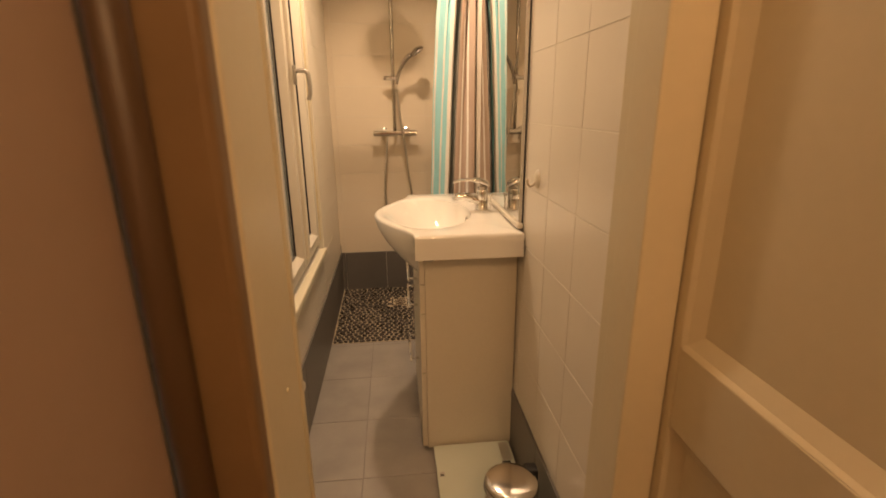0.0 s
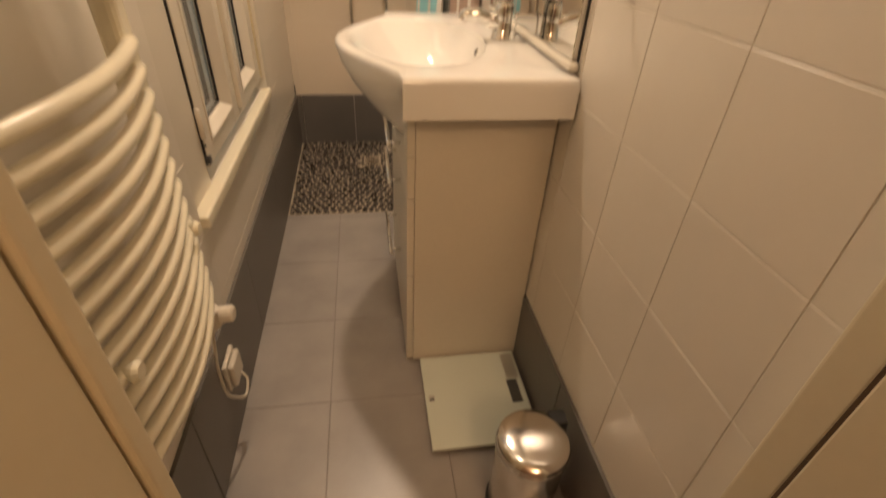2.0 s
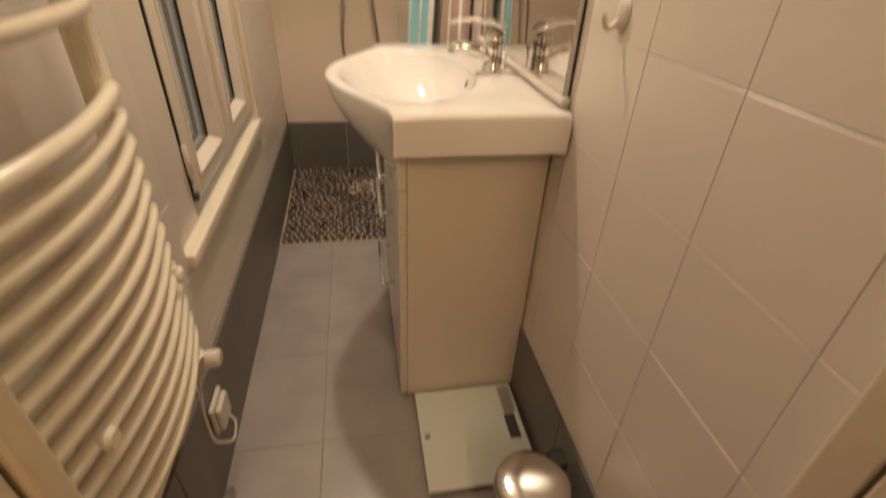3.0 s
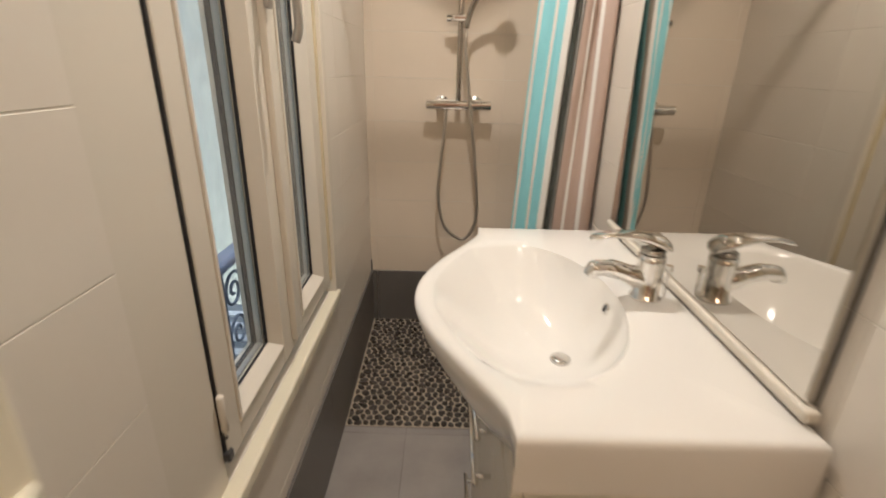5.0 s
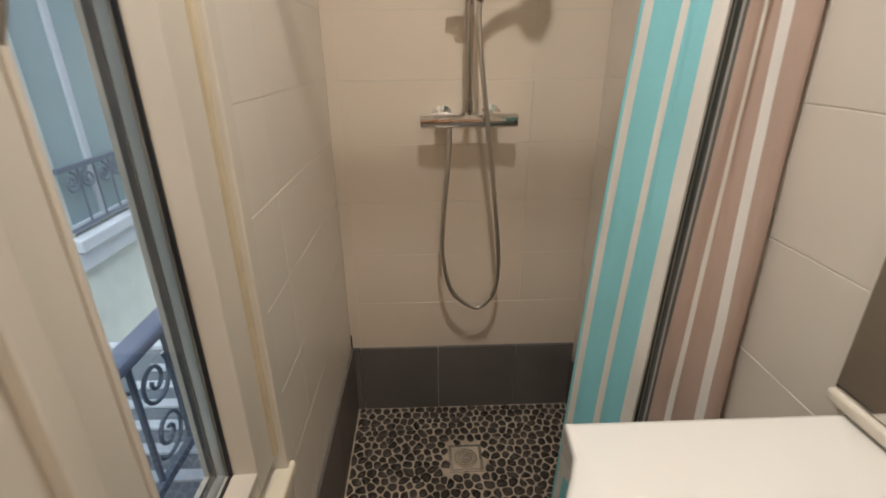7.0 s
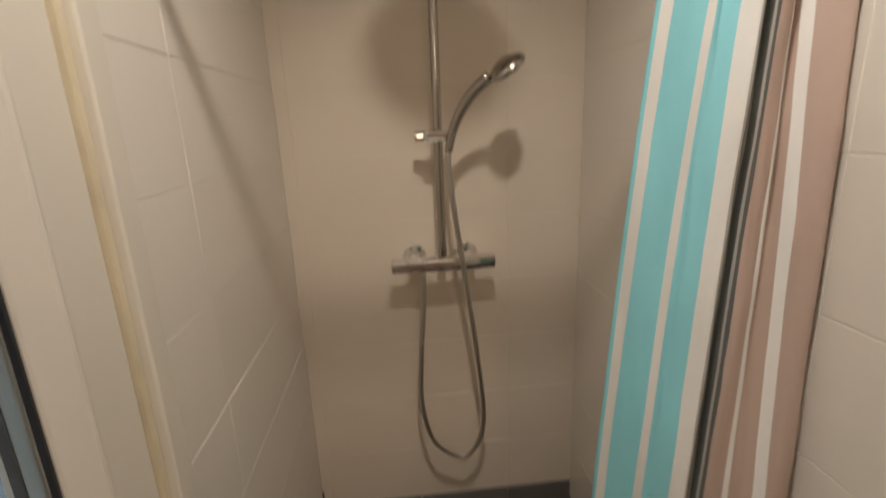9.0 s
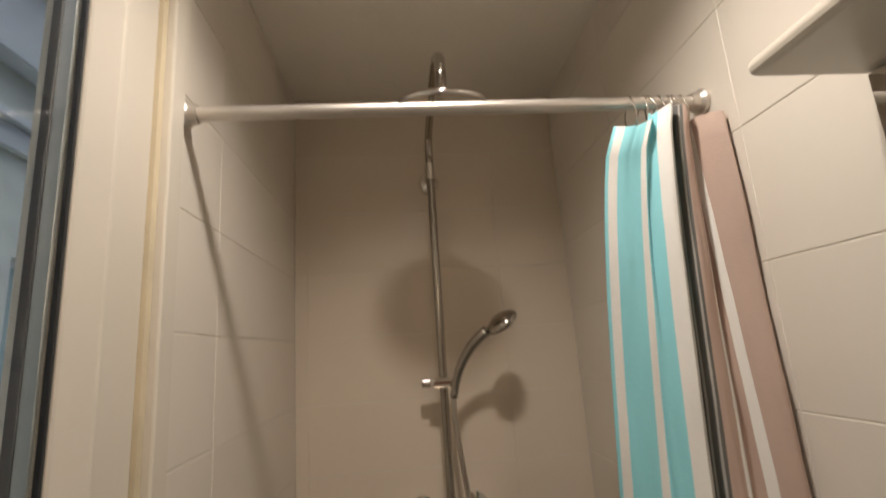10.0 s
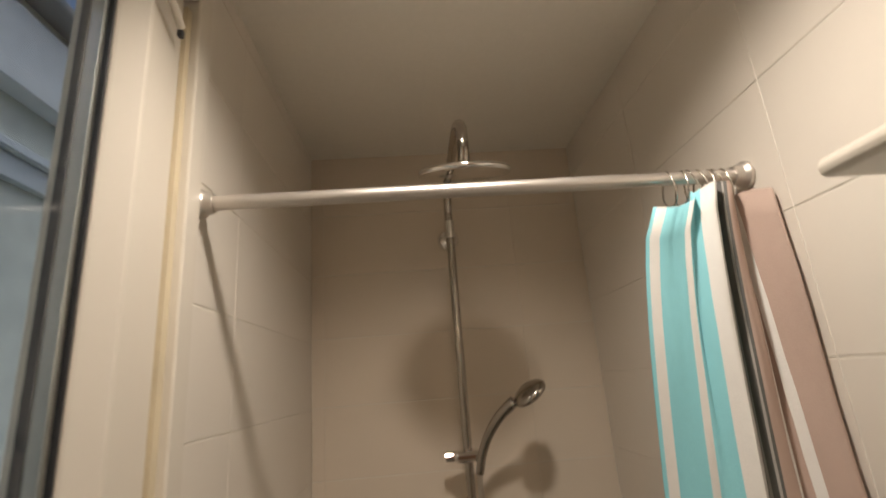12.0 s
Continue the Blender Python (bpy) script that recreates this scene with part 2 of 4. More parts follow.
# door frame: painted lining, wooden architrave
df = thing("door_frame", "cream painted door frame with a bare brown wooden edge", "door frame")
part("jamb", boxed(0.13, 0.209, 0.845, 1.030, -0.006, 2.06, bevel=0.003), M_PAINT, df)
part("jamb", boxed(0.732, 0.80, 0.935, 1.017, -0.006, 2.06, bevel=0.003), M_PAINT, df)
part("edge_bead", boxed(0.128, 0.211, 1.034, 1.056, -0.006, 2.06, bevel=0.005, seg=3), M_PAINT, df)
part("edge_bead", boxed(0.741, 0.80, 1.021, 1.063, -0.006, 2.06, bevel=0.005, seg=3), M_PAINT, df)
part("joint", boxed(0.14, 0.204, 1.029, 1.035, -0.006, 2.05), M_SHADEWOOD, df, "dark gap along the lining")
part("joint", boxed(0.737, 0.80, 1.016, 1.022, -0.006, 2.05), M_SHADEWOOD, df, "dark gap along the lining")
part("stop", boxed(0.150, 0.218, 0.822, 0.846, -0.006, 2.03, bevel=0.004), M_PAINT, df)
part("head", boxed(0.209, 0.732, 0.87, 1.05, 2.0, 2.06, bevel=0.004), M_PAINT, df)
part("nail_head", tube([(0.2085, 0.955, 0.84), (0.2115, 0.955, 0.84)], 0.004, 10), M_CAULK, df)
for x0, x1, y0, y1 in ((0.14, 0.217, 0.786, 0.821),):
    part("architrave", boxed(x0, x1, y0, y1, -0.006, 2.08, bevel=0.009, seg=3), M_WOOD, df, "brown wooden moulding")
# the moulding's shade is put into its dark brown colour
part("corner_moulding", tube([(0.146, 0.776, -0.006), (0.146, 0.776, 2.08)], 0.019, 16), M_SHADEWOOD, df, "corner moulding coloured dark brown for the shade on it", smooth=True)

# panelled door, open against the hall side
door = thing("door_1", "cream painted panelled door standing wide open", "door")
DX = 0.802
dl = bmesh.new()
for y0, y1, z0, z1 in ((0.915, 1.0, 0.0, 2.04), (0.36, 0.45, 0.0, 2.04), (0.45, 0.915, 0.755, 0.895), (0.45, 0.915, 0.0, 0.16), (0.45, 0.915, 1.90, 2.04)):
    box(dl, DX, DX + 0.038, y0, y1, z0, z1, bevel=0.003)
part("door_rails", dl, M_PAINT, door)
for z0, z1 in ((0.16, 0.755), (0.895, 1.90)):
    part("panel", boxed(DX + 0.016, DX + 0.026, 0.445, 0.92, z0 - 0.005, z1 + 0.005), M_PAINT, door)
    mb = bmesh.new()
    oy0, oy1, iy0, iy1 = 0.449, 0.916, 0.480, 0.885
    ring_o = [mb.verts.new((DX + 0.001, y, z)) for y, z in ((oy0, z0), (oy1, z0), (oy1, z1), (oy0, z1))]
    ring_m = [mb.verts.new((DX + 0.006, y, z)) for y, z in ((oy0 + 0.006, z0 + 0.006), (oy1 - 0.006, z0 + 0.006), (oy1 - 0.006, z1 - 0.006), (oy0 + 0.006, z1 - 0.006))]
    ring_i = [mb.verts.new((DX + 0.017, y, z)) for y, z in ((iy0, z0 + 0.031), (iy1, z0 + 0.031), (iy1, z1 - 0.031), (iy0, z1 - 0.031))]
    for ra, rb in ((ring_o, ring_m), (ring_m, ring_i)):
        for k in range(4):
            mb.faces.new((ra[k], ra[(k + 1) % 4], rb[(k + 1) % 4], rb[k]))
    bmesh.ops.recalc_face_normals(mb, faces=mb.faces)
    part("moulding", mb, M_PAINT, door)
part("hinge", tube([(0.800, 1.008, 0.28), (0.800, 1.008, 0.37)], 0.006), M_GREYMETAL, door)
part("hinge", tube([(0.800, 1.008, 1.70), (0.800, 1.008, 1.79)], 0.006), M_GREYMETAL, door)

# the hall behind the camera, closed; unseen surfaces added round the visible left wall
structure("hall_floor", boxed(-0.3, 2.0, -1.6, 0.98, -0.12, -0.008), M_WOOD, "dark brown hall floor")
structure("hall_ceiling", boxed(-0.3, 2.0, -1.6, 0.82, 2.40, 2.5), M_CEIL, "plain hall ceiling")
structure("hall_wall_left", boxed(-0.1, 0.132, -1.6, 0.757, -0.12, 2.40), M_HALL, "pinkish brown painted hall wall")
structure("hall_wall_right", boxed(1.9, 2.0, -1.6, 0.98, -0.12, 2.40), M_HALL, "brown hall wall")
structure("hall_wall_back", boxed(-0.3, 2.0, -1.7, -1.6, -0.12, 2.40), M_HALL, "brown hall wall")
hw = bmesh.new()
box(hw, 0.846, 1.9, 0.86, 0.98, -0.12, 2.40)
box(hw, -0.1, 0.846, 0.82, 0.86, 2.09, 2.40)
structure("hall_wall_front", hw, M_HALL, "brown hall wall beside the door")

# ---- window ----
win = thing("window_1", "white two-leaf casement window looking on a courtyard", "window")
win["kind"] = "structure"


def ring_frame(bm, x0, x1, y0, y1, z0, z1, wy0, wy1, wz0, wz1, bevel=0.003):
    box(bm, x0, x1, y0, y0 + wy0, z0, z1, bevel)
    box(bm, x0, x1, y1 - wy1, y1, z0, z1, bevel)
    box(bm, x0 + 0.001, x1 - 0.001, y0 + wy0, y1 - wy1, z0, z0 + wz0, bevel)
    box(bm, x0 + 0.001, x1 - 0.001, y0 + wy0, y1 - wy1, z1 - wz1, z1, bevel)
    return bm


def bead_frame(rects):
    """A sloping frame through rectangles (x, y0, y1, z0, z1), one after another."""
    bm = bmesh.new()
    loops = [[bm.verts.new((x, y, z)) for y, z in ((y0, z0), (y1, z0), (y1, z1), (y0, z1))] for x, y0, y1, z0, z1 in rects]
    for ra, rb in zip(loops, loops[1:]):
        for k in range(4):
            bm.faces.new((ra[k], ra[(k + 1) % 4], rb[(k + 1) % 4], rb[k]))
    bmesh.ops.recalc_face_normals(bm, faces=bm.faces)
    return bm


cas = bmesh.new()
box(cas, -0.09, -0.012, WIN_Y0, 1.936, WIN_Z0 - 0.03, WIN_Z1 + 0.03, 0.003)
box(cas, -0.09, 0.010, WIN_Y1 - 0.030, WIN_Y1 + 0.008, WIN_Z0 - 0.03, WIN_Z1 + 0.03, 0.003)
box(cas, -0.089, -0.010, 1.936, WIN_Y1 - 0.030, WIN_Z0 - 0.03, WIN_Z0 + 0.02, 0.003)
box(cas, -0.089, 0.009, 1.936, WIN_Y1 - 0.030, WIN_Z1 - 0.03, WIN_Z1 + 0.03, 0.003)
part("casing", cas, M_PVC, win)
SZ0, SZ1, GZ0, GZ1 = 0.592, 2.128, 0.664, 2.056
for y0, y1, g0, g1 in ((1.941, 2.303, 2.020, 2.208), (2.307, 2.672, 2.404, 2.574)):
    face, s0, s1 = -0.006, g0 - 0.026, g1 + 0.026
    leaf = part("sash", ring_frame(bmesh.new(), -0.034, face, y0, y1, SZ0, SZ1, s0 - y0, y1 - s1, GZ0 - 0.026 - SZ0, SZ1 - GZ1 - 0.026, 0.003), M_PVC, win)
    part("outer_frame", ring_frame(bmesh.new(), -0.078, -0.0345, y0, y1, SZ0, SZ1, g0 - y0, y1 - g1, GZ0 - SZ0, SZ1 - GZ1, 0.002), M_PVC, leaf)
    part("bead", bead_frame([(x, g0 - d, g1 + d, GZ0 - d, GZ1 + d) for x, d in ((-0.030, 0.027), (face + 0.003, 0.0265), (face + 0.004, 0.023), (face + 0.003, 0.019), (-0.026, 0.003), (-0.029, 0.0015), (-0.034, 0.0012))]), M_PVC, leaf, "white sloping glazing bead")
    part("gasket", ring_frame(bmesh.new(), -0.0365, -0.0300, g0 - 0.001, g1 + 0.001, GZ0 - 0.001, GZ1 + 0.001, 0.0040, 0.0040, 0.0040, 0.0040, 0.001), M_BLACK, leaf, "black rubber glazing seal")
    pane = part("pane", boxed(-0.041, -0.0370, g0, g1, GZ0, GZ1), M_GLASS, leaf, "clear glass pane")
    pane.visible_shadow = False
    part("spacer", ring_frame(bmesh.new(), -0.055, -0.0415, g0 + 0.0005, g1 - 0.0005, GZ0 + 0.0005, GZ1 - 0.0005, 0.0045, 0.0045, 0.0045, 0.0045, 0.001), M_SILVER, leaf, "silver spacer of the double glazing")
    part("outer_gasket", ring_frame(bmesh.new(), -0.066, -0.0555, g0 + 0.0005, g1 - 0.0005, GZ0 + 0.0005, GZ1 - 0.0005, 0.0055, 0.0055, 0.0055, 0.0055, 0.001), M_DARKGREY, leaf, "dark outer seal")
part("seal", boxed(-0.06, -0.0085, 1.9362, 1.9408, 0.60, 2.12), M_BLACK, win, "black gap along the sash")
part("cover_strip", boxed(-0.008, 0.008, 2.290, 2.322, 0.62, 2.10, bevel=0.004), M_PVC, win)
hb = part("handle", boxed(0.010, 0.021, 2.276, 2.302, 1.330, 1.402, bevel=0.004), M_GREYMETAL, win, "grey metal window handle")
part("lever", tube(smooth_path([(0.018, 2.289, 1.380), (0.050, 2.289, 1.381), (0.064, 2.289, 1.372), (0.068, 2.290, 1.345), (0.068, 2.291, 1.300), (0.060, 2.290, 1.274)]), 0.0085), M_GREYMETAL, hb, smooth=True)
part("stay", tube(smooth_path([(0.008, 2.50, 2.115), (0.014, 2.57, 2.09), (0.010, 2.638, 2.055)]), 0.005), M_PVC, win)
part("hinge_cap", boxed(0.003, 0.010, 2.640, 2.649, 2.046, 2.057, bevel=0.002), M_DARKGREY, win)
part("old_caulk", boxed(-0.02, -0.001, 2.6722, 2.6842, 0.60, 2.12), M_CAULK, win, "yellowed sealant line")
part("window_sill", boxed(-0.03, 0.019, WIN_Y0 - 0.004, WIN_Y1 - 0.008, 0.522, 0.554, bevel=0.006, seg=3), M_ENAMEL, win, "cream painted narrow sill")
hg = bmesh.new()
box(hg, -0.012, 0.000, 1.930, 1.947, 0.604, 0.622, bevel=0.002)
box(hg, -0.010, -0.004, 1.940, 1.944, 0.645, 0.650, bevel=0.001)
part("hinge", hg, M_DARKGREY, win)
for z in (0.70, 1.40):
    part("hinge_pin", tube([(-0.004, 1.9385, z - 0.035), (-0.004, 1.9385, z - 0.033), (-0.004, 1.9385, z + 0.033), (-0.004, 1.9385, z + 0.035)], [0.005, 0.0068, 0.0068, 0.005], 12), M_PVC, win, "white plastic hinge cover", smooth=True)

# ---- courtyard ----
ground = structure("ground", boxed(-60, -THICK - 0.3, -60, 60, -6.2, -6.0), M_FACADE, "grey courtyard floor far below")
house = thing("courtyard_house", "grey rendered facade across the courtyard with pale sills", "house")
FX, HY0, HY1, HZ0, HZ1 = -6.0, 10.1, 12.2, -1.75, 3.4
fw = bmesh.new()
box(fw, FX - 0.4, FX, -9, HY0, -6.0, 8.3)
box(fw, FX - 0.4, FX, HY1, 22, -6.0, 8.3)
box(fw, FX - 0.4, FX, HY0, HY1, -6.0, HZ0)
box(fw, FX - 0.4, FX, HY0, HY1, HZ1, 8.3)
part("wall", fw, M_FACADE, house)
part("wall", boxed(FX, -0.25, 17.0, 17.4, -6.0, 8.3), M_FACADE, house)
part("wall", boxed(FX, -0.25, -7.4, -7.0, -6.0, 8.3), M_FACADE, house)
fwn = part("window", ring_frame(bmesh.new(), FX - 0.18, FX - 0.10, HY0, HY1, HZ0, HZ1, 0.14, 0.14, 0.14, 0.14), M_STONE, house, "pale framed window")
HM = (HY0 + HY1) / 2
part("mullion", boxed(FX - 0.17, FX - 0.09, HM - 0.08, HM + 0.08, HZ0 + 0.14, HZ1 - 0.14, bevel=0.01), M_STONE, fwn)
part("pane", boxed(FX - 0.15, FX - 0.14, HY0 + 0.14, HM - 0.08, HZ0 + 0.14, HZ1 - 0.14), M_FARGLASS, fwn)
part("pane", boxed(FX - 0.15, FX - 0.14, HM + 0.08, HY1 - 0.14, HZ0 + 0.14, HZ1 - 0.14), M_FARGLASS, fwn)
part("sill", boxed(FX - 0.1, FX + 0.26, HY0 - 0.25, HY1 + 0.25, HZ0 - 0.24, HZ0, bevel=0.03), M_STONE, house)
part("sill_course", boxed(FX - 0.02, FX + 0.16, HY0 - 0.35, HY1 + 0.35, HZ0 - 0.60, HZ0 - 0.242, bevel=0.02), M_STONE, house)
for z0, z1, d in ((5.1, 5.5, 0.14), (5.5, 5.65, 0.26), (6.5, 6.8, 0.36), (6.8, 8.0, 0.18)):
    part("cornice", boxed(FX - 0.02, FX + d, -7.0, 17.0, z0, z1, bevel=0.02), M_STONE, house)
part("downpipe", tube([(FX + 0.10, 8.9, -6.0), (FX + 0.10, 8.9, 5.0)], 0.07, 14), M_ZINC, house)
part("roof", boxed(FX - 1.6, FX + 0.5, -9, 22, 8.3, 8.5, bevel=0.05), M_ZINC, house)

guard = thing("window_guard", "dark wrought iron window guard with scrolls", "window guard")
part("top_rail", boxed(FX + 0.04, FX + 0.11, HY0 - 0.1, HY1 + 0.1, -0.62, -0.52, bevel=0.012), M_IRON, guard)
part("bottom_rail", boxed(FX + 0.04, FX + 0.09, HY0 - 0.1, HY1 + 0.1, -1.66, -1.60, bevel=0.01), M_IRON, guard)


def scroll(cy, cz, r, x, turn, flip=1, thick=0.013):
    pts = []
    for k in range(30):
        a = turn + flip * k * 0.36
        q = r * (1 - k / 34)
        pts.append((x, cy + q * math.cos(a), cz + q * math.sin(a)))
    return tube(pts, thick, 6)


for k in range(5):
    y = HY0 + 0.2 + 0.44 * k
    part("scroll", scroll(y, -0.84, 0.19, FX + 0.075, 1.4, 1 if k % 2 else -1, 0.024), M_IRON, guard)
    part("bar", boxed(FX + 0.06, FX + 0.09, y + 0.205, y + 0.235, -1.60, -0.62), M_IRON, guard)

roof = thing("lean_to_roof", "grey zinc roof with a pale gutter edge", "roof")
part("roof_sheet", boxed(FX + 0.01, -2.5, 4.0, 8.4, -3.10, -3.0), M_ZINC, roof)
part("gutter", boxed(FX + 0.3, -2.45, 8.35, 8.5, -3.12, -2.92, bevel=0.03), M_STONE, roof)
part("gutter", boxed(-2.55, -2.40, 4.0, 8.34, -3.12, -2.92, bevel=0.03), M_STONE, roof)

# an iron rail outside the window
rail = thing("courtyard_rail", "blue-grey iron rail with scroll panels", "railing")
RX = -1.2
slope = Matrix.Translation((RX, 3.5, -0.09))
part("hand_rail", turned(boxed(-0.065, 0.065, -1.5, 2.6, -0.04, 0.05, bevel=0.035, seg=3), slope), M_RAIL, rail)
part("bottom_rail", turned(boxed(-0.02, 0.02, -1.5, 2.6, -0.86, -0.80, bevel=0.006), slope), M_IRON, rail)
for k in range(12):
    y = -1.35 + 0.33 * k
    part("scroll", turned(scroll(y, -0.26, 0.15, 0.0, 0.6, 1 if k % 2 else -1, 0.012), slope), M_IRON, rail)
    part("scroll", turned(scroll(y, -0.60, 0.15, 0.0, 3.6, -1 if k % 2 else 1, 0.012), slope), M_IRON, rail)
    part("baluster", turned(boxed(-0.012, 0.012, y + 0.155, y + 0.179, -0.80, -0.04), slope), M_IRON, rail)
landing = thing("courtyard_landing", "dark grey landing with pale raised ribs", "landing")
part("slab", boxed(-2.3, RX + 0.1, 2.0, 6.1, -1.55, -1.35, bevel=0.02), M_ZINC, landing)
for k in range(16):
    part("rib", boxed(-2.25, RX + 0.05, 2.2 + 0.24 * k, 2.29 + 0.24 * k, -1.35, -1.325, bevel=0.005), M_STONE, landing)

# ---- vanity unit ----
vanity = thing("vanity_cabinet", "white laminate vanity cabinet with chrome drawer handles", "cabinet")
CX, CY0, CY1 = 0.470, 1.806, 2.385
part("side_panel", boxed(CX, W - 0.004, CY0, CY0 + 0.016, 0.012, 0.780, bevel=0.0015), M_LAMINATE, vanity)
part("side_panel", boxed(CX, W - 0.004, CY1 - 0.016, CY1, 0.012, 0.780, bevel=0.0015), M_LAMINATE, vanity)
part("base_panel", boxed(CX, W - 0.004, CY0 + 0.017, CY1 - 0.017, 0.012, 0.028), M_LAMINATE, vanity)
part("back_panel", boxed(W - 0.012, W - 0.004, CY0 + 0.017, CY1 - 0.017, 0.029, 0.60), M_LAMINATE, vanity)
for y in (CY0 + 0.03, CY1 - 0.03):
    part("foot", tube([(CX + 0.03, y, 0.0), (CX + 0.03, y, 0.013)], 0.012, 14), M_DARKGREY, vanity)
for z0, z1 in ((0.020, 0.330), (0.334, 0.560), (0.564, 0.668)):
    front = part("drawer_front", boxed(CX - 0.019, CX - 0.001, CY0 - 0.001, CY1, z0, z1, bevel=0.002), M_LAMINATE, vanity)
    zc = z1 - 0.045
    hm = tube([(CX - 0.050, 1.98, zc), (CX - 0.050, 2.22, zc)], 0.0055)
    for yy in (2.0, 2.2):
        tube([(CX - 0.018, yy, zc), (CX - 0.050, yy, zc)], 0.005, bm=hm)
    part("handle", hm, M_CHROME, front, "chrome bar handle", smooth=True)

for y0, y1 in ((CY0 - 0.001, 1.885), (2.305, CY1)):
    part("front_rail", boxed(CX - 0.019, CX - 0.001, y0, y1, 0.672, 0.780, bevel=0.002), M_LAMINATE, vanity)

basin = thing("washbasin", "white ceramic washbasin with a bowed front and wide deck", "washbasin")
BC = Vector((0.500, 2.088))
X0, X1, Y0, Y1, TOP = 0.436, W - 0.006, 1.726, 2.458, 0.862


def front_x(y):
    s = (y - 2.085) / 0.345
    return X0 - 0.136 * max(0.0, 1 - s * s) ** 1.65


def outline_hit(a):
    """Distance from the bowl's middle to the deck's edge, along the angle a."""
    c, s, lo, hi = math.cos(a), math.sin(a), 0.0, 0.7
    for _ in range(40):
        mid = (lo + hi) / 2
        x, y = BC.x + mid * c, BC.y + mid * s
        if Y0 <= y <= Y1 and front_x(y) <= x <= X1:
            lo = mid
        else:
            hi = mid
    return lo


def basin_mesh():
    bm = bmesh.new()
    corners = [math.atan2(y - BC.y, x - BC.x) for x, y in ((X0, Y0), (X0, Y1), (X1, Y0), (X1, Y1))]
    angles = sorted({round(a, 5) for a in [2 * math.pi * k / 120 - math.pi for k in range(120)] + corners})
    rings = []

    def ring(f):
        rings.append([bm.verts.new(f(a)) for a in angles])

    def bowl(a, t):
        c, s = math.cos(a), math.sin(a)
        rx = 0.165 if c > 0 else 0.164
        r = min(1 / math.sqrt((c / rx) ** 2 + (s / 0.258) ** 2), outline_hit(a) - 0.034)
        cx = BC.x + 0.078 * (1 - t) ** 0.8
        z = 0.722 + 0.136 * t ** 2.1
        return Vector((cx + r * t * c, BC.y - 0.004 * (1 - t) + r * t * s, z))

    for t in (0.09, 0.25, 0.4, 0.55, 0.68, 0.79, 0.88, 0.94, 0.98, 1.0):
        ring(lambda a, t=t: bowl(a, t))

    def edge(a, inset, z):
        d = outline_hit(a) - inset
        return Vector((BC.x + d * math.cos(a), BC.y + d * math.sin(a), z))

    def lip(a):
        p = bowl(a, 1.0)
        q = edge(a, 0.012, TOP)
        v = p.lerp(q, 0.22)
        return Vector((v.x, v.y, TOP - 0.0008))

    ring(lip)
    ring(lambda a: edge(a, 0.012, TOP))
    ring(lambda a: edge(a, 0.005, TOP - 0.0018))
    ring(lambda a: edge(a, 0.0012, TOP - 0.006))
    ring(lambda a: edge(a, 0.0, TOP - 0.012))

    def under(a, k):
        p = edge(a, 0.0, 0)
        w = min(1.0, max(0.0, (X0 - p.x) / 0.05))
        x = p.x + (max(p.x, 0.50) - p.x) * k ** 1.25
        y = p.y + (2.085 - p.y) * (0.42 * k * w)
        zb = TOP - 0.018 - 0.20 * (1 - (1 - k) ** 1.7)
        zr = TOP - 0.012 - 0.068 * min(1.0, k * 2.2)
        return Vector((x if w > 0 else p.x, y, w * zb + (1 - w) * zr))

    for k in (0.1, 0.25, 0.45, 0.65, 0.85, 1.0):
        ring(lambda a, k=k: under(a, k))
    n = len(angles)
    for a, b in zip(rings, rings[1:]):
        for k in range(n):
            bm.faces.new((a[k], a[(k + 1) % n], b[(k + 1) % n], b[k]))
    bm.faces.new(rings[0][::-1])
    bmesh.ops.recalc_face_normals(bm, faces=bm.faces)
    return bm


part("bowl_and_deck", basin_mesh(), M_CERAMIC, basin, smooth=True)
ws = basin.children[0].modifiers.new("edges", "EDGE_SPLIT")
ws.split_angle = radians(50)
part("waste", lathe([(0.0, 0.004), (0.012, 0.0055), (0.0185, 0.004), (0.021, 0.0), (0.021, -0.003)], 24, (0.578, 2.084, 0.7240)), M_CHROME, basin, "chrome pop-up waste", smooth=True)
of = lathe([(0.0, -0.002), (0.007, -0.001), (0.0075, 0.003), (0.0105, 0.003), (0.0115, 0.0)], 20)
part("overflow", turned(of, Matrix.Translation((0.6572, 2.108, 0.822)) @ Matrix.Rotation(radians(-74), 4, "Y")), M_CHROME, basin, "chrome overflow ring", smooth=True)
# black disc stands in for the shade inside the overflow hole
part("overflow_hole", turned(lathe([(0.0, 0.0035), (0.0068, 0.0035), (0.0068, 0.0)], 16), Matrix.Translation((0.6572, 2.108, 0.822)) @ Matrix.Rotation(radians(-74), 4, "Y")), M_BLACK, basin)

tap = thing("basin_mixer", "chrome single lever mixer tap on the basin deck", "tap")
TX, TY = 0.712, 2.082
part("body", lathe([(0.0, 0.0), (0.027, 0.0), (0.027, 0.004), (0.0235, 0.007), (0.0225, 0.045), (0.0235, 0.072), (0.0225, 0.082), (0.0, 0.084)], 28, (TX, TY, TOP)), M_CHROME, tap, smooth=True)
part("spout", tube(smooth_path([(TX, TY, TOP + 0.030), (TX - 0.03, TY, TOP + 0.042), (TX - 0.07, TY, TOP + 0.054), (TX - 0.098, TY, TOP + 0.052), (TX - 0.104, TY, TOP + 0.040)], 5), [0.019] * 6 + [0.0165] * 5 + [0.0145] * 5 + [0.0125] * 5, 16), M_CHROME, tap, smooth=True)
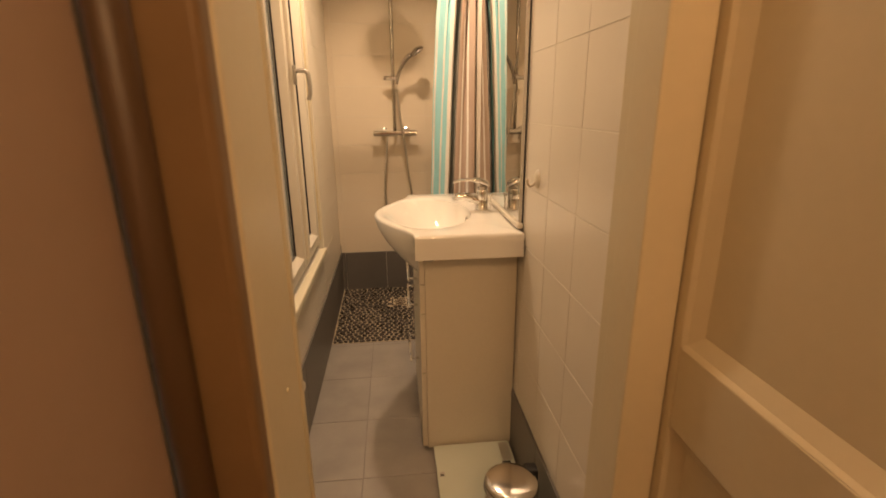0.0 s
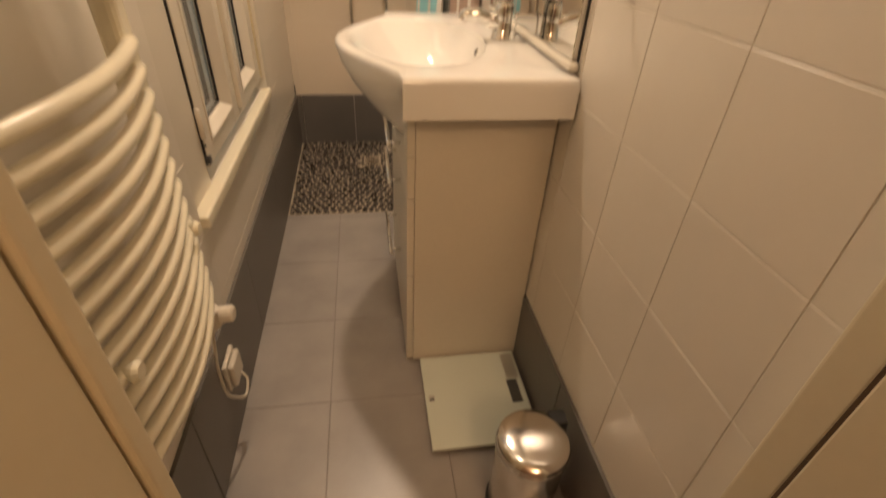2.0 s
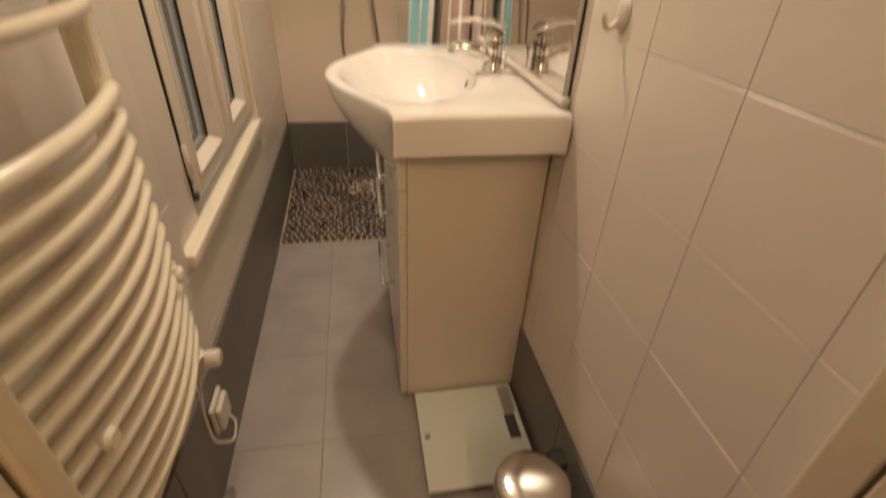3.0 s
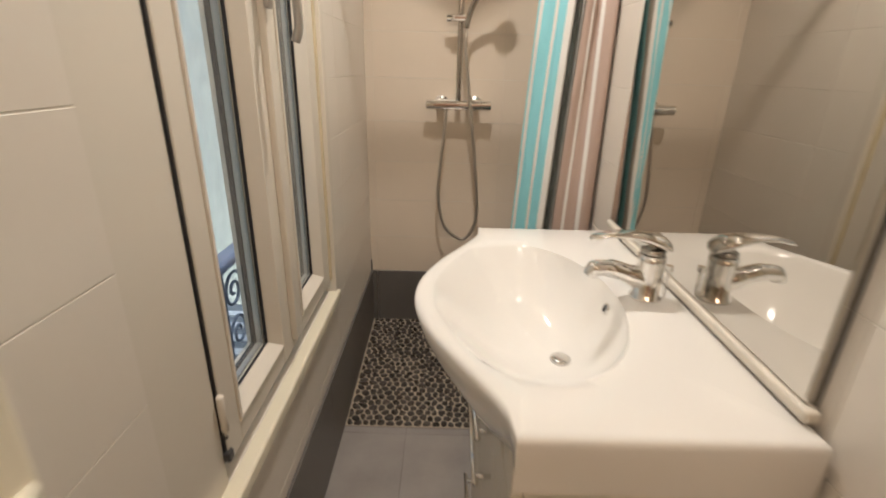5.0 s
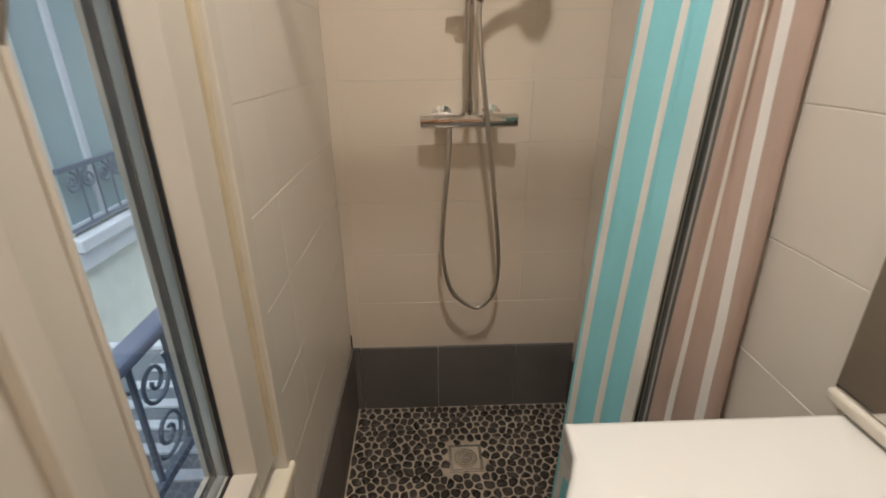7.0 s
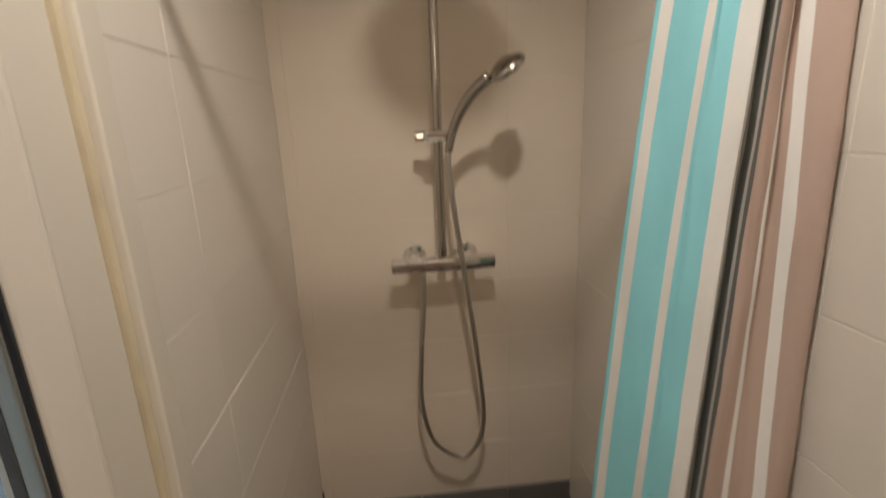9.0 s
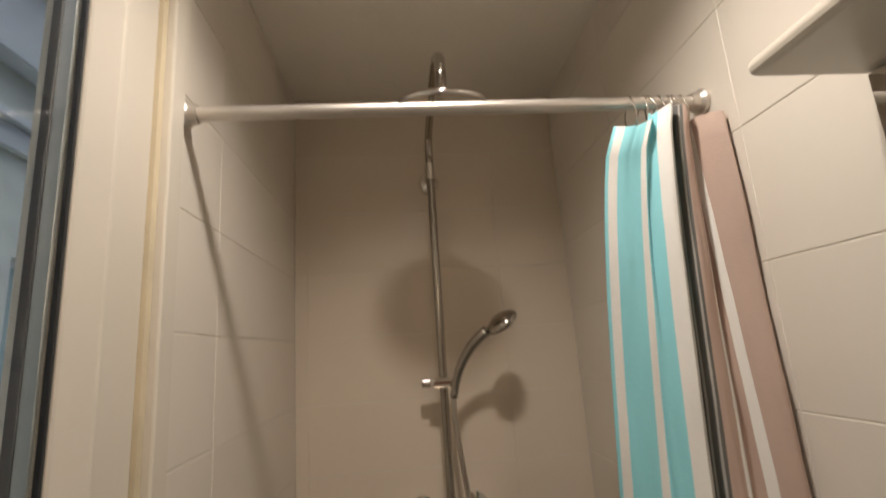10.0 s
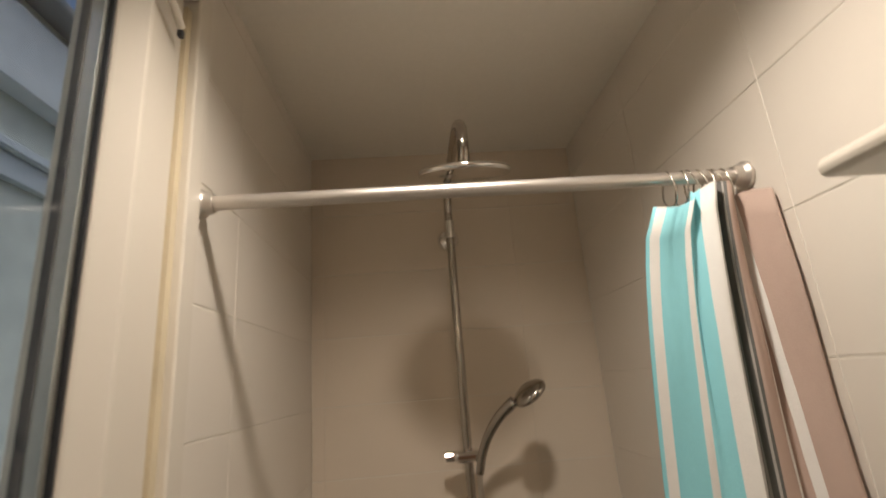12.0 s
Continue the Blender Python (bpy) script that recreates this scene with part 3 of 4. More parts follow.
part("lever_collar", lathe([(0.0, 0.084), (0.0205, 0.084), (0.0205, 0.092), (0.0, 0.092)], 28, (TX, TY, TOP)), M_DCHROME, tap, smooth=True)
la = bmesh.new()
rings = []
for dx, z, wd, th in ((0.027, 0.092, 0.010, 0.004), (0.023, 0.099, 0.020, 0.010), (0.008, 0.106, 0.0245, 0.014), (-0.014, 0.113, 0.023, 0.0105),
                      (-0.045, 0.118, 0.018, 0.0065), (-0.080, 0.117, 0.014, 0.005), (-0.106, 0.111, 0.0115, 0.0045), (-0.112, 0.108, 0.007, 0.003)):
    rings.append([la.verts.new((TX + dx, TY + wd * math.cos(a), TOP + z + th * math.sin(a))) for a in (2 * math.pi * j / 16 for j in range(16))])
for a, b in zip(rings, rings[1:]):
    for k in range(16):
        la.faces.new((a[k], a[(k + 1) % 16], b[(k + 1) % 16], b[k]))
la.faces.new(rings[0]), la.faces.new(rings[-1][::-1])
bmesh.ops.recalc_face_normals(la, faces=la.faces)
part("lever", la, M_CHROME, tap, smooth=True)
part("rod_knob", tube([(TX + 0.034, TY, TOP), (TX + 0.034, TY, TOP + 0.05), (TX + 0.034, TY, TOP + 0.052), (TX + 0.034, TY, TOP + 0.062)], [0.0025, 0.0025, 0.006, 0.006], 12), M_CHROME, tap)

mirror = thing("wall_mirror", "frameless wall mirror above the washbasin", "mirror")
part("glass", boxed(W - 0.016, W - 0.004, 1.770, 2.478, 0.884, 1.735, bevel=0.0015, seg=1), M_MIRROR, mirror)
part("backing_edge", ring_frame(bmesh.new(), W - 0.0045, W - 0.001, 1.768, 2.480, 0.882, 1.737, 0.004, 0.004, 0.004, 0.004, 0.0005), M_DARKGREY, mirror)
part("bottom_rail", boxed(W - 0.024, W - 0.003, 1.755, 2.480, 0.866, 0.883, bevel=0.005, seg=3), M_PVC, mirror, "white plastic rail")
shelf = thing("mirror_shelf", "white shelf board with a rounded edge over the mirror", "shelf")
part("board", boxed(0.654, W - 0.002, 1.74, 2.487, 1.738, 1.756, bevel=0.008, seg=3), M_PVC, shelf)
for y in (1.80, 2.40):
    part("bracket", boxed(W - 0.07, W - 0.002, y, y + 0.018, 1.756, 1.796, bevel=0.004), M_PVC, shelf)

hook = thing("wall_hook", "white oval adhesive wall hook on the tiles", "hook")
part("plate", turned(lathe([(0.0, 0.010), (0.010, 0.009), (0.017, 0.005), (0.019, 0.0)], 24), Matrix.Translation((W - 0.001, 1.63, 1.045)) @ Matrix.Diagonal((1, 1, 1.45, 1)) @ Matrix.Rotation(radians(-90), 4, "Y")), M_PVC, hook, smooth=True)
part("prong", tube(smooth_path([(W - 0.008, 1.63, 1.036), (W - 0.022, 1.63, 1.026), (W - 0.031, 1.63, 1.034), (W - 0.033, 1.63, 1.046)]), 0.0045, 10), M_PVC, hook, smooth=True)

# ---- towel radiator ----
rad = thing("towel_radiator", "cream enamelled towel radiator with bowed bars", "radiator")
RY0, RY1 = 1.150, 1.558
for y in (RY0, RY1):
    up = part("upright", boxed(0.034, 0.066, y - 0.019, y + 0.019, 0.497, 1.214, bevel=0.010, seg=3), M_ENAMEL, rad)
    part("end_cap", tube([(0.05, y, 1.213), (0.05, y, 1.218), (0.05, y, 1.220)], [0.014, 0.014, 0.009], 16), M_GREYMETAL, up, "grey vent cap")
zs = [1.192 - 0.0345 * k for k in range(5)] + [0.954 - 0.0348 * k for k in range(13)]


def bowed_bar():
    pts = []
    for k in range(21):
        t = k / 20
        pts.append((0.064 + 0.034 * math.sin(math.pi * t), RY0 - 0.006 + (RY1 - RY0 + 0.012) * t, 0))
    return tube(pts, [0.008] + [0.0100] * 19 + [0.008], 14)


bar = part("bar", bowed_bar(), M_ENAMEL, rad, smooth=True)
bar.location.z = zs[0]
for z in zs[1:]:
    b = new("bar", bar.data)
    b.parent = rad
    b.location.z = z
for y, z in ((1.530, 0.690), (1.498, 1.195), (1.235, 0.690), (1.200, 1.195)):
    bulge = 0.064 + 0.034 * math.sin(math.pi * (y - RY0 + 0.006) / (RY1 - RY0 + 0.012))
    part("bracket", tube([(-0.001, y, z - 0.012), (bulge + 0.004, y, z - 0.012), (bulge + 0.014, y, z - 0.012), (bulge + 0.020, y, z - 0.012)], [0.008, 0.008, 0.0135, 0.010], 14), M_ENAMEL, rad, "round enamelled fixing knob")
part("element_head", tube([(0.05, RY1, 0.507), (0.05, RY1, 0.48), (0.05, RY1, 0.478), (0.05, RY1, 0.440)], [0.015, 0.015, 0.021, 0.021], 16), M_PVC, rad, "white heating element head")
part("control_knob", tube([(0.07, RY1 + 0.004, 0.462), (0.092, RY1 + 0.006, 0.462), (0.096, RY1 + 0.006, 0.462)], [0.017, 0.017, 0.012], 16), M_PVC, rad)
cable = part("cable", tube(smooth_path([(0.05, RY1, 0.442), (0.045, 1.552, 0.38), (0.03, 1.57, 0.30), (0.035, 1.562, 0.23), (0.045, 1.585, 0.185), (0.05, 1.62, 0.150), (0.05, 1.652, 0.168), (0.040, 1.655, 0.190)]), 0.0034, 8), M_PVC, rad, "white power cable", smooth=True)

outlet = thing("cable_outlet", "white square cable outlet box on the skirting", "outlet")
part("base", boxed(0.009, 0.020, 1.625, 1.702, 0.158, 0.238, bevel=0.003), M_PVC, outlet)
part("cover", boxed(0.020, 0.034, 1.631, 1.696, 0.164, 0.232, bevel=0.006, seg=3), M_PVC, outlet)

# ---- scales and bin ----
scales = thing("bathroom_scales", "flat pale green glass bathroom scales lying on the floor", "scales")
part("plate", boxed(0.489, 0.772, 1.497, 1.797, 0.018, 0.026, bevel=0.0022), M_SCALE, scales)
part("underframe", boxed(0.500, 0.762, 1.508, 1.786, 0.010, 0.018), M_DARKGREY, scales)
for x in (0.52, 0.742):
    for y in (1.53, 1.765):
        part("foot", tube([(x, y, 0.0), (x, y, 0.011)], 0.016, 16), M_DARKGREY, scales)
part("display", boxed(0.727, 0.757, 1.612, 1.690, 0.0255, 0.0268), M_DISPLAY, scales, "dark display window")
part("sensor_strip", boxed(0.731, 0.766, 1.694, 1.786, 0.0255, 0.0266), M_SILVER, scales, "silver strip beside the display")
part("badge", boxed(0.499, 0.515, 1.640, 1.660, 0.0255, 0.0266), M_SILVER, scales)
part("badge_bar", boxed(0.501, 0.513, 1.643, 1.649, 0.0266, 0.0270), M_DARKGREY, scales)

bin_ = thing("pedal_bin", "small round stainless steel pedal bin beside the wall", "bin")
BX, BY = 0.672, 1.362
part("body", lathe([(0.0, 0.008), (0.070, 0.008), (0.072, 0.012), (0.0735, 0.222), (0.0725, 0.226)], 40, (BX, BY, 0)), M_STEEL, bin_, smooth=True)
part("base_ring", lathe([(0.0, 0.0), (0.073, 0.0), (0.076, 0.004), (0.076, 0.014), (0.072, 0.016)], 40, (BX, BY, 0)), M_BLACK, bin_, "black plastic base ring", smooth=True)
part("rim", lathe([(0.073, 0.222), (0.0765, 0.224), (0.0765, 0.232), (0.073, 0.234)], 40, (BX, BY, 0)), M_CHROME, bin_, smooth=True)
part("lid", lathe([(0.075, 0.233), (0.0755, 0.240), (0.072, 0.247), (0.055, 0.252), (0.03, 0.2545), (0.0, 0.255)], 40, (BX, BY, 0)), M_STEEL, bin_, "polished steel lid with scratches", smooth=True)
part("hinge", boxed(BX + 0.050, BX + 0.088, BY + 0.028, BY + 0.066, 0.205, 0.248, bevel=0.006), M_BLACK, bin_, "black plastic hinge")
part("pedal", boxed(BX - 0.075, BX - 0.045, BY - 0.085, BY - 0.045, 0.004, 0.014, bevel=0.003), M_BLACK, bin_, "black pedal")

# ---- shower ----
shower = thing("shower_column", "chrome thermostatic shower column with overhead rose", "shower")
SX, SY, SZ = 0.395, 3.352, 1.089
part("mixer_bar", tube([(0.262, SY, SZ), (0.264, SY, SZ), (0.303, SY, SZ), (0.304, SY, SZ), (0.488, SY, SZ), (0.489, SY, SZ), (0.528, SY, SZ), (0.530, SY, SZ)], [0.017, 0.0195, 0.0195, 0.021, 0.021, 0.0195, 0.0195, 0.017], 24), M_CHROME, shower)
for x in (0.325, 0.467):
    part("inlet_rose", tube([(x, BACK - 0.001, SZ + 0.002), (x, BACK - 0.010, SZ + 0.002), (x, BACK - 0.016, SZ + 0.002), (x, SY, SZ + 0.002)], [0.032, 0.031, 0.018, 0.017], 24), M_CHROME, shower)
part("riser", tube(smooth_path([(SX, SY, SZ), (SX, SY, 1.5), (SX, SY, 1.95), (SX, SY + 0.002, 2.045), (SX, SY - 0.035, 2.088), (SX, 3.20, 2.096), (SX, 3.00, 2.088), (SX, 2.925, 2.062), (SX - 0.001, 2.897, 2.018), (SX - 0.001, 2.904, 1.972)], 6), 0.0108, 14), M_DCHROME, shower, smooth=True)
part("wall_bracket", tube([(SX, BACK + 0.002, 1.982), (SX, BACK - 0.010, 1.982), (SX, BACK - 0.018, 1.982), (SX, BACK - 0.024, 1.982), (SX, SY, 1.982)], [0.031, 0.031, 0.025, 0.013, 0.013], 28), M_CHROME, shower)
part("collar", tube([(SX, SY, 1.962), (SX, SY, 2.012)], 0.0145, 18), M_CHROME, shower)
rose = part("rose", turned(lathe([(0.0, 0.020), (0.016, 0.018), (0.028, 0.009), (0.083, 0.005), (0.086, 0.0), (0.084, -0.005), (0.080, -0.006), (0.0, -0.006)], 48), Matrix.Translation((SX - 0.001, 2.910, 1.956)) @ Matrix.Rotation(radians(15), 4, "X")), M_CHROME, shower, "wide flat chrome rain head", smooth=True)
part("slider", boxed(SX - 0.036, SX + 0.03, SY - 0.034, SY + 0.016, 1.398, 1.424, bevel=0.009, seg=3), M_CHROME, shower)
part("slider_knob", tube([(SX - 0.035, SY, 1.411), (SX - 0.056, SY, 1.411)], 0.013, 18), M_CHROME, shower)
hand = thing("hand_shower", "chrome hand shower resting in the slider", "hand shower")
HP = [(0.415, 3.310, 1.375), (0.425, 3.300, 1.42), (0.442, 3.285, 1.462), (0.468, 3.262, 1.502), (0.500, 3.240, 1.532)]
part("grip", tube(smooth_path(HP, 5), [0.0095 + 0.004 * (k / 20) for k in range(21)], 14), M_DCHROME, hand, smooth=True)
part("head", turned(lathe([(0.0, 0.020), (0.020, 0.018), (0.036, 0.010), (0.042, 0.002), (0.041, -0.004), (0.036, -0.007), (0.0, -0.007)], 32), Matrix.Translation((0.536, 3.225, 1.548)) @ Vector((-0.58, -0.24, 0.78)).to_track_quat("Z", "Y").to_matrix().to_4x4()), M_DCHROME, hand, smooth=True)
part("spray_face", turned(lathe([(0.0, -0.0085), (0.033, -0.0085), (0.0345, -0.006)], 32), Matrix.Translation((0.536, 3.225, 1.548)) @ Vector((-0.58, -0.24, 0.78)).to_track_quat("Z", "Y").to_matrix().to_4x4()), M_GREYMETAL, hand, "grey spray face", smooth=True)
hose = thing("shower_hose", "flexible ribbed metal shower hose hanging in a loop", "hose")
part("hose", tube(smooth_path([(0.343, SY, SZ - 0.016), (0.341, SY - 0.004, 1.00), (0.326, SY - 0.012, 0.84), (0.320, SY - 0.012, 0.70), (0.345, SY - 0.006, 0.575), (0.392, SY - 0.004, 0.520), (0.440, SY - 0.004, 0.505), (0.480, SY - 0.008, 0.560), (0.492, SY - 0.014, 0.66), (0.472, SY - 0.03, 0.86), (0.448, SY - 0.04, 1.05), (0.425, SY - 0.046, 1.22), (0.414, SY - 0.044, 1.33), (0.415, 3.310, 1.377)], 7), 0.0068, 12), M_HOSE, hose, smooth=True)
drain = thing("shower_drain", "square metal drain grate with concentric rings", "drain")
dg = bmesh.new()
for x0, x1, y0, y1 in ((0.332, 0.342, 3.14, 3.25), (0.432, 0.442, 3.14, 3.25), (0.342, 0.432, 3.14, 3.15), (0.342, 0.432, 3.24, 3.25)):
    box(dg, x0, x1, y0, y1, 0.010, 0.0245, bevel=0.001)
part("frame", dg, M_NICKEL, drain)
part("well", boxed(0.342, 0.432, 3.15, 3.24, 0.008, 0.018), M_DARKGREY, drain)
for r in (0.008, 0.017, 0.026, 0.035):
    part("ring", lathe([(r - 0.002, 0.0), (r - 0.002, 0.006), (r + 0.0025, 0.006), (r + 0.0025, 0.0)], 28, (0.387, 3.195, 0.018)), M_NICKEL, drain)

# ---- curtain ----
rod = thing("curtain_rod", "pale metal telescopic shower curtain rod", "curtain rod")
CYR, CZR = 2.737, 1.850
part("tube", tube([(0.012, CYR, CZR), (0.013, CYR, CZR), (0.599, CYR, CZR), (0.600, CYR, CZR)], 0.0104, 20, caps=False), M_RODW, rod, smooth=True)
part("inner_tube", tube([(0.596, CYR, CZR), (W - 0.012, CYR, CZR)], 0.0098, 20, caps=False), M_RODW, rod, smooth=True)
part("flange", tube([(0.001, CYR, CZR), (0.006, CYR, CZR), (0.012, CYR, CZR), (0.022, CYR, CZR)], [0.021, 0.021, 0.016, 0.014], 24), M_RODW, rod)
part("flange", tube([(W - 0.001, CYR, CZR), (W - 0.006, CYR, CZR), (W - 0.012, CYR, CZR), (W - 0.022, CYR, CZR)], [0.021, 0.021, 0.016, 0.014], 24), M_RODW, rod)

curtain = thing("shower_curtain", "bunched shower curtain striped teal, white, taupe and charcoal", "shower curtain")
PLAN = [((0.622, 2.705), (0.556, 2.830)), ((0.645, 2.693), (0.570, 2.790)), ((0.672, 2.693), (0.592, 2.750)), ((0.683, 2.709), (0.603, 2.712)),
        ((0.711, 2.695), (0.628, 2.682)), ((0.715, 2.745), (0.636, 2.730)), ((0.720, 2.720), (0.644, 2.705)), ((0.733, 2.705), (0.656, 2.680)),
        ((0.749, 2.722), (0.686, 2.662)), ((0.752, 2.752), (0.718, 2.636)), ((0.766, 2.722), (0.755, 2.612)), ((0.783, 2.690), (0.779, 2.650)), ((0.779, 2.750), (0.776, 2.740))]
STRIPES = [(0.16, 0), (0.65, 1), (1.75, 0), (2.15, 1), (3.4, 0), (3.9, 1), (4.3, 4), (5.2, 0), (5.6, 4), (5.8, 3), (6.0, 4), (6.2, 3), (6.33, 4), (6.6, 3), (6.74, 4), (6.92, 3),
           (7.88, 2), (8.28, 1), (9.36, 2), (9.66, 1), (12.1, 2)]
HEM = [(0.0, 1.797), (2.0, 1.799), (2.6, 1.820), (4.0, 1.826), (7.0, 1.834), (8.2, 1.832), (9.6, 1.818), (12.1, 1.812)]


def hem(s):
    """Height of the curtain's upper edge along its length."""
    for (a, za), (b, zb) in zip(HEM, HEM[1:]):
        if s <= b:
            f = (s - a) / (b - a)
            return za + (zb - za) * f * f * (3 - 2 * f)
    return HEM[-1][1]


PER, ROWS_Z = 16, 44
top = smooth_path([(a[0], a[1], 0) for a, _ in PLAN], PER)
low = smooth_path([(b[0], b[1], 0) for _, b in PLAN], PER)
cb = bmesh.new()
grid = []
for j in range(ROWS_Z + 1):
    f = j / ROWS_Z
    z = 1.806 - 1.69 * f
    row = []
    for i, (a, b) in enumerate(zip(top, low)):
        s = i / PER
        swing = min(1.0, max(0.0, (s - 4.0) / 3.0))
        p = Vector((a.x + (b.x - a.x) * f ** (0.58 + 0.14 * swing), a.y + (b.y - a.y) * f ** (0.45 + 0.35 * swing), 0))
        ripple = 0.0055 * noise.noise(Vector((s * 0.9, z * 7.0, 1.3))) + 0.0032 * noise.noise(Vector((s * 1.6, z * 23.0 + s * 3.0, 5.0)))
        sag = -0.006 * (1 - f) ** 6 * math.sin(s * math.pi * 0.5) ** 2
        row.append(cb.verts.new((p.x + 0.4 * ripple, p.y + ripple, z + sag + (hem(s) - 1.806) * (1 - f))))
    grid.append(row)
for a, b in zip(grid, grid[1:]):
    for i in range(len(top) - 1):
        face = cb.faces.new((a[i], a[i + 1], b[i + 1], b[i]))
        s = (i + 0.5) / PER
        face.material_index = next(c for e, c in STRIPES if s <= e)
cloth = part("cloth", cb, M_TEAL, curtain, smooth=True)
for m in (M_CWHITE, M_TAUPE, M_CHAR, M_CGREY):
    cloth.data.materials.append(m)
so = cloth.modifiers.new("thickness", "SOLIDIFY")
so.thickness = 0.0012
for k, x in enumerate((0.668, 0.688, 0.703, 0.716, 0.728, 0.741, 0.752)):
    ring = thing("curtain_ring", "thin wire curtain ring on the rod", "curtain ring", "rings of the shower curtain", at=(x, CYR, CZR - 0.012))
    lean = 0.25 * math.sin(k * 2.1)
    pts = []
    for j in range(25):
        a = 2 * math.pi * j / 24
        pts.append((lean * 0.02 * math.cos(a) + 0.002 * math.sin(a * 2), 0.017 * math.sin(a), 0.027 * math.cos(a) - 0.004))
    part("wire", tube(pts, 0.0014, 6, caps=False), M_NICKEL, ring, smooth=True)


crack = structure("trim", boxed(0.0005, 0.0045, BACK - 0.006, BACK - 0.002, 0.299, 0.352), M_BLACK, "dark open joint in the shower corner")

# ---- tiles, last ----
tile_meshes = {}


def tile_mesh(w, h, d, mat, cham=0.0008):
    """A slab w by h lying in x and y, its face up at z = 0, with softened edges."""
    key = (round(w, 3), round(h, 3), d, mat.name)
    if key not in tile_meshes:
        c = cham
        v = []
        for ww, hh, z in ((w, h, -d), (w, h, -c), (w - 2 * c, h - 2 * c, 0)):
            v += [(-ww / 2, -hh / 2, z), (ww / 2, -hh / 2, z), (ww / 2, hh / 2, z), (-ww / 2, hh / 2, z)]
        f = [(8, 9, 10, 11)]
        for b in (0, 4):
            f += [(b + k, b + (k + 1) % 4, b + 4 + (k + 1) % 4, b + 4 + k) for k in range(4)]
        me = bpy.data.meshes.new("tile")
        me.from_pydata(v, [], f)
        me.materials.append(mat)
        tile_meshes[key] = me
    return tile_meshes[key]


def cuts(lo, hi, joints):
    e = [lo] + [j for j in sorted(joints) if lo + 0.012 < j < hi - 0.012] + [hi]
    return list(zip(e, e[1:]))


def lay(wall, base, u0, u1, v0, v1, uj, vj, mat, name="tile", gap=0.0022, d=0.006, wobble=0.0005, ugap=0.0):
    """Tiles over a rectangle u, v of the plane whose frame is base (x = u, y = v, z out of the wall)."""
    for a0, a1 in cuts(u0, u1, uj):
        for b0, b1 in cuts(v0, v1, vj):
            o = new(name, tile_mesh(a1 - a0 - (ugap or gap), b1 - b0 - gap, d, mat))
            o.parent = wall
            r = random.random
            o.matrix_local = base @ Matrix.Translation(((a0 + a1) / 2, (b0 + b1) / 2, wobble * (r() - 0.5))) @ Euler((0.003 * (r() - 0.5), 0.003 * (r() - 0.5), 0)).to_matrix().to_4x4()


def plane(origin, u, v):
    u, v = Vector(u), Vector(v)
    n = u.cross(v)
    m = Matrix((u, v, n)).transposed().to_4x4()
    m.translation = origin
    return m


LEFT = plane((0, 0, 0), (0, 1, 0), (0, 0, 1))
RIGHT = plane((W, 2 * 0, 0), (0, -1, 0), (0, 0, 1))
BACKP = plane((0, BACK, 0), (1, 0, 0), (0, 0, 1))
FLOORP = plane((0, 0, 0), (1, 0, 0), (0, 1, 0))
VL = [0.164 + 0.172 * k for k in range(14)]
UL = [1.22, 1.775, 2.33, 2.885]
SK_L, SK_R, SK_B = 0.298, 0.238, 0.298
cy0, cy1, cz0, cz1 = WIN_Y0, WIN_Y1 + 0.008, WIN_Z0 - 0.03, WIN_Z1 + 0.03
lay(wall_left, LEFT, FRONT - 0.03, cy0, SK_L, CEIL, UL, VL, M_TILE, gap=0.0014, ugap=0.0008)
lay(wall_left, LEFT, cy1, BACK, SK_L, CEIL, UL, VL, M_TILE, gap=0.0014, ugap=0.0008)
lay(wall_left, LEFT, cy0, cy1, SK_L, cz0, UL, VL, M_TILE, gap=0.0014, ugap=0.0008)
lay(wall_left, LEFT, cy0, cy1, cz1, CEIL, UL, VL, M_TILE, gap=0.0014, ugap=0.0008)
VR = [0.238 + 0.192 * k for k in range(12)]
UR = [-y for y in (1.13, 1.335, 1.54, 1.745, 1.97, 2.20, 2.43, 2.67, 3.05)]
lay(wall_right, RIGHT, -BACK, -FRONT, SK_R, CEIL, UR, VR, M_TILE, gap=0.0018)
VB = [0.298 + 0.178 * k for k in range(12)]
lay(wall_back, BACKP, 0.0, W, SK_B, CEIL, [0.034, 0.586], VB, M_DIMTILE, gap=0.0018, ugap=0.0006)
SKU = [1.45, 2.0, 2.55, 3.1]
lay(wall_left, plane((0.007, 0, 0), (0, 1, 0), (0, 0, 1)), 1.0, BACK - 0.007, 0.0, SK_L, SKU, [], M_GREY, "skirting_tile", d=0.013)
lay(wall_right, plane((W - 0.007, 0, 0), (0, -1, 0), (0, 0, 1)), -BACK + 0.007, -FRONT, 0.0, SK_R, [-1.5, -2.05, -2.6, -3.1], [], M_GREY, "skirting_tile", d=0.013)
lay(wall_back, plane((0, BACK - 0.007, 0), (1, 0, 0), (0, 0, 1)), 0.0, W, 0.0, SK_B, [0.030, 0.305, 0.583], [], M_GREY, "skirting_tile", d=0.013)
lay(floor, FLOORP, 0.005, W - 0.005, 0.985, 2.695, [0.232, 0.532], [1.04, 1.365, 1.690, 2.015, 2.340, 2.665], M_FLOOR, "floor_tile", gap=0.0026, wobble=0.0003)


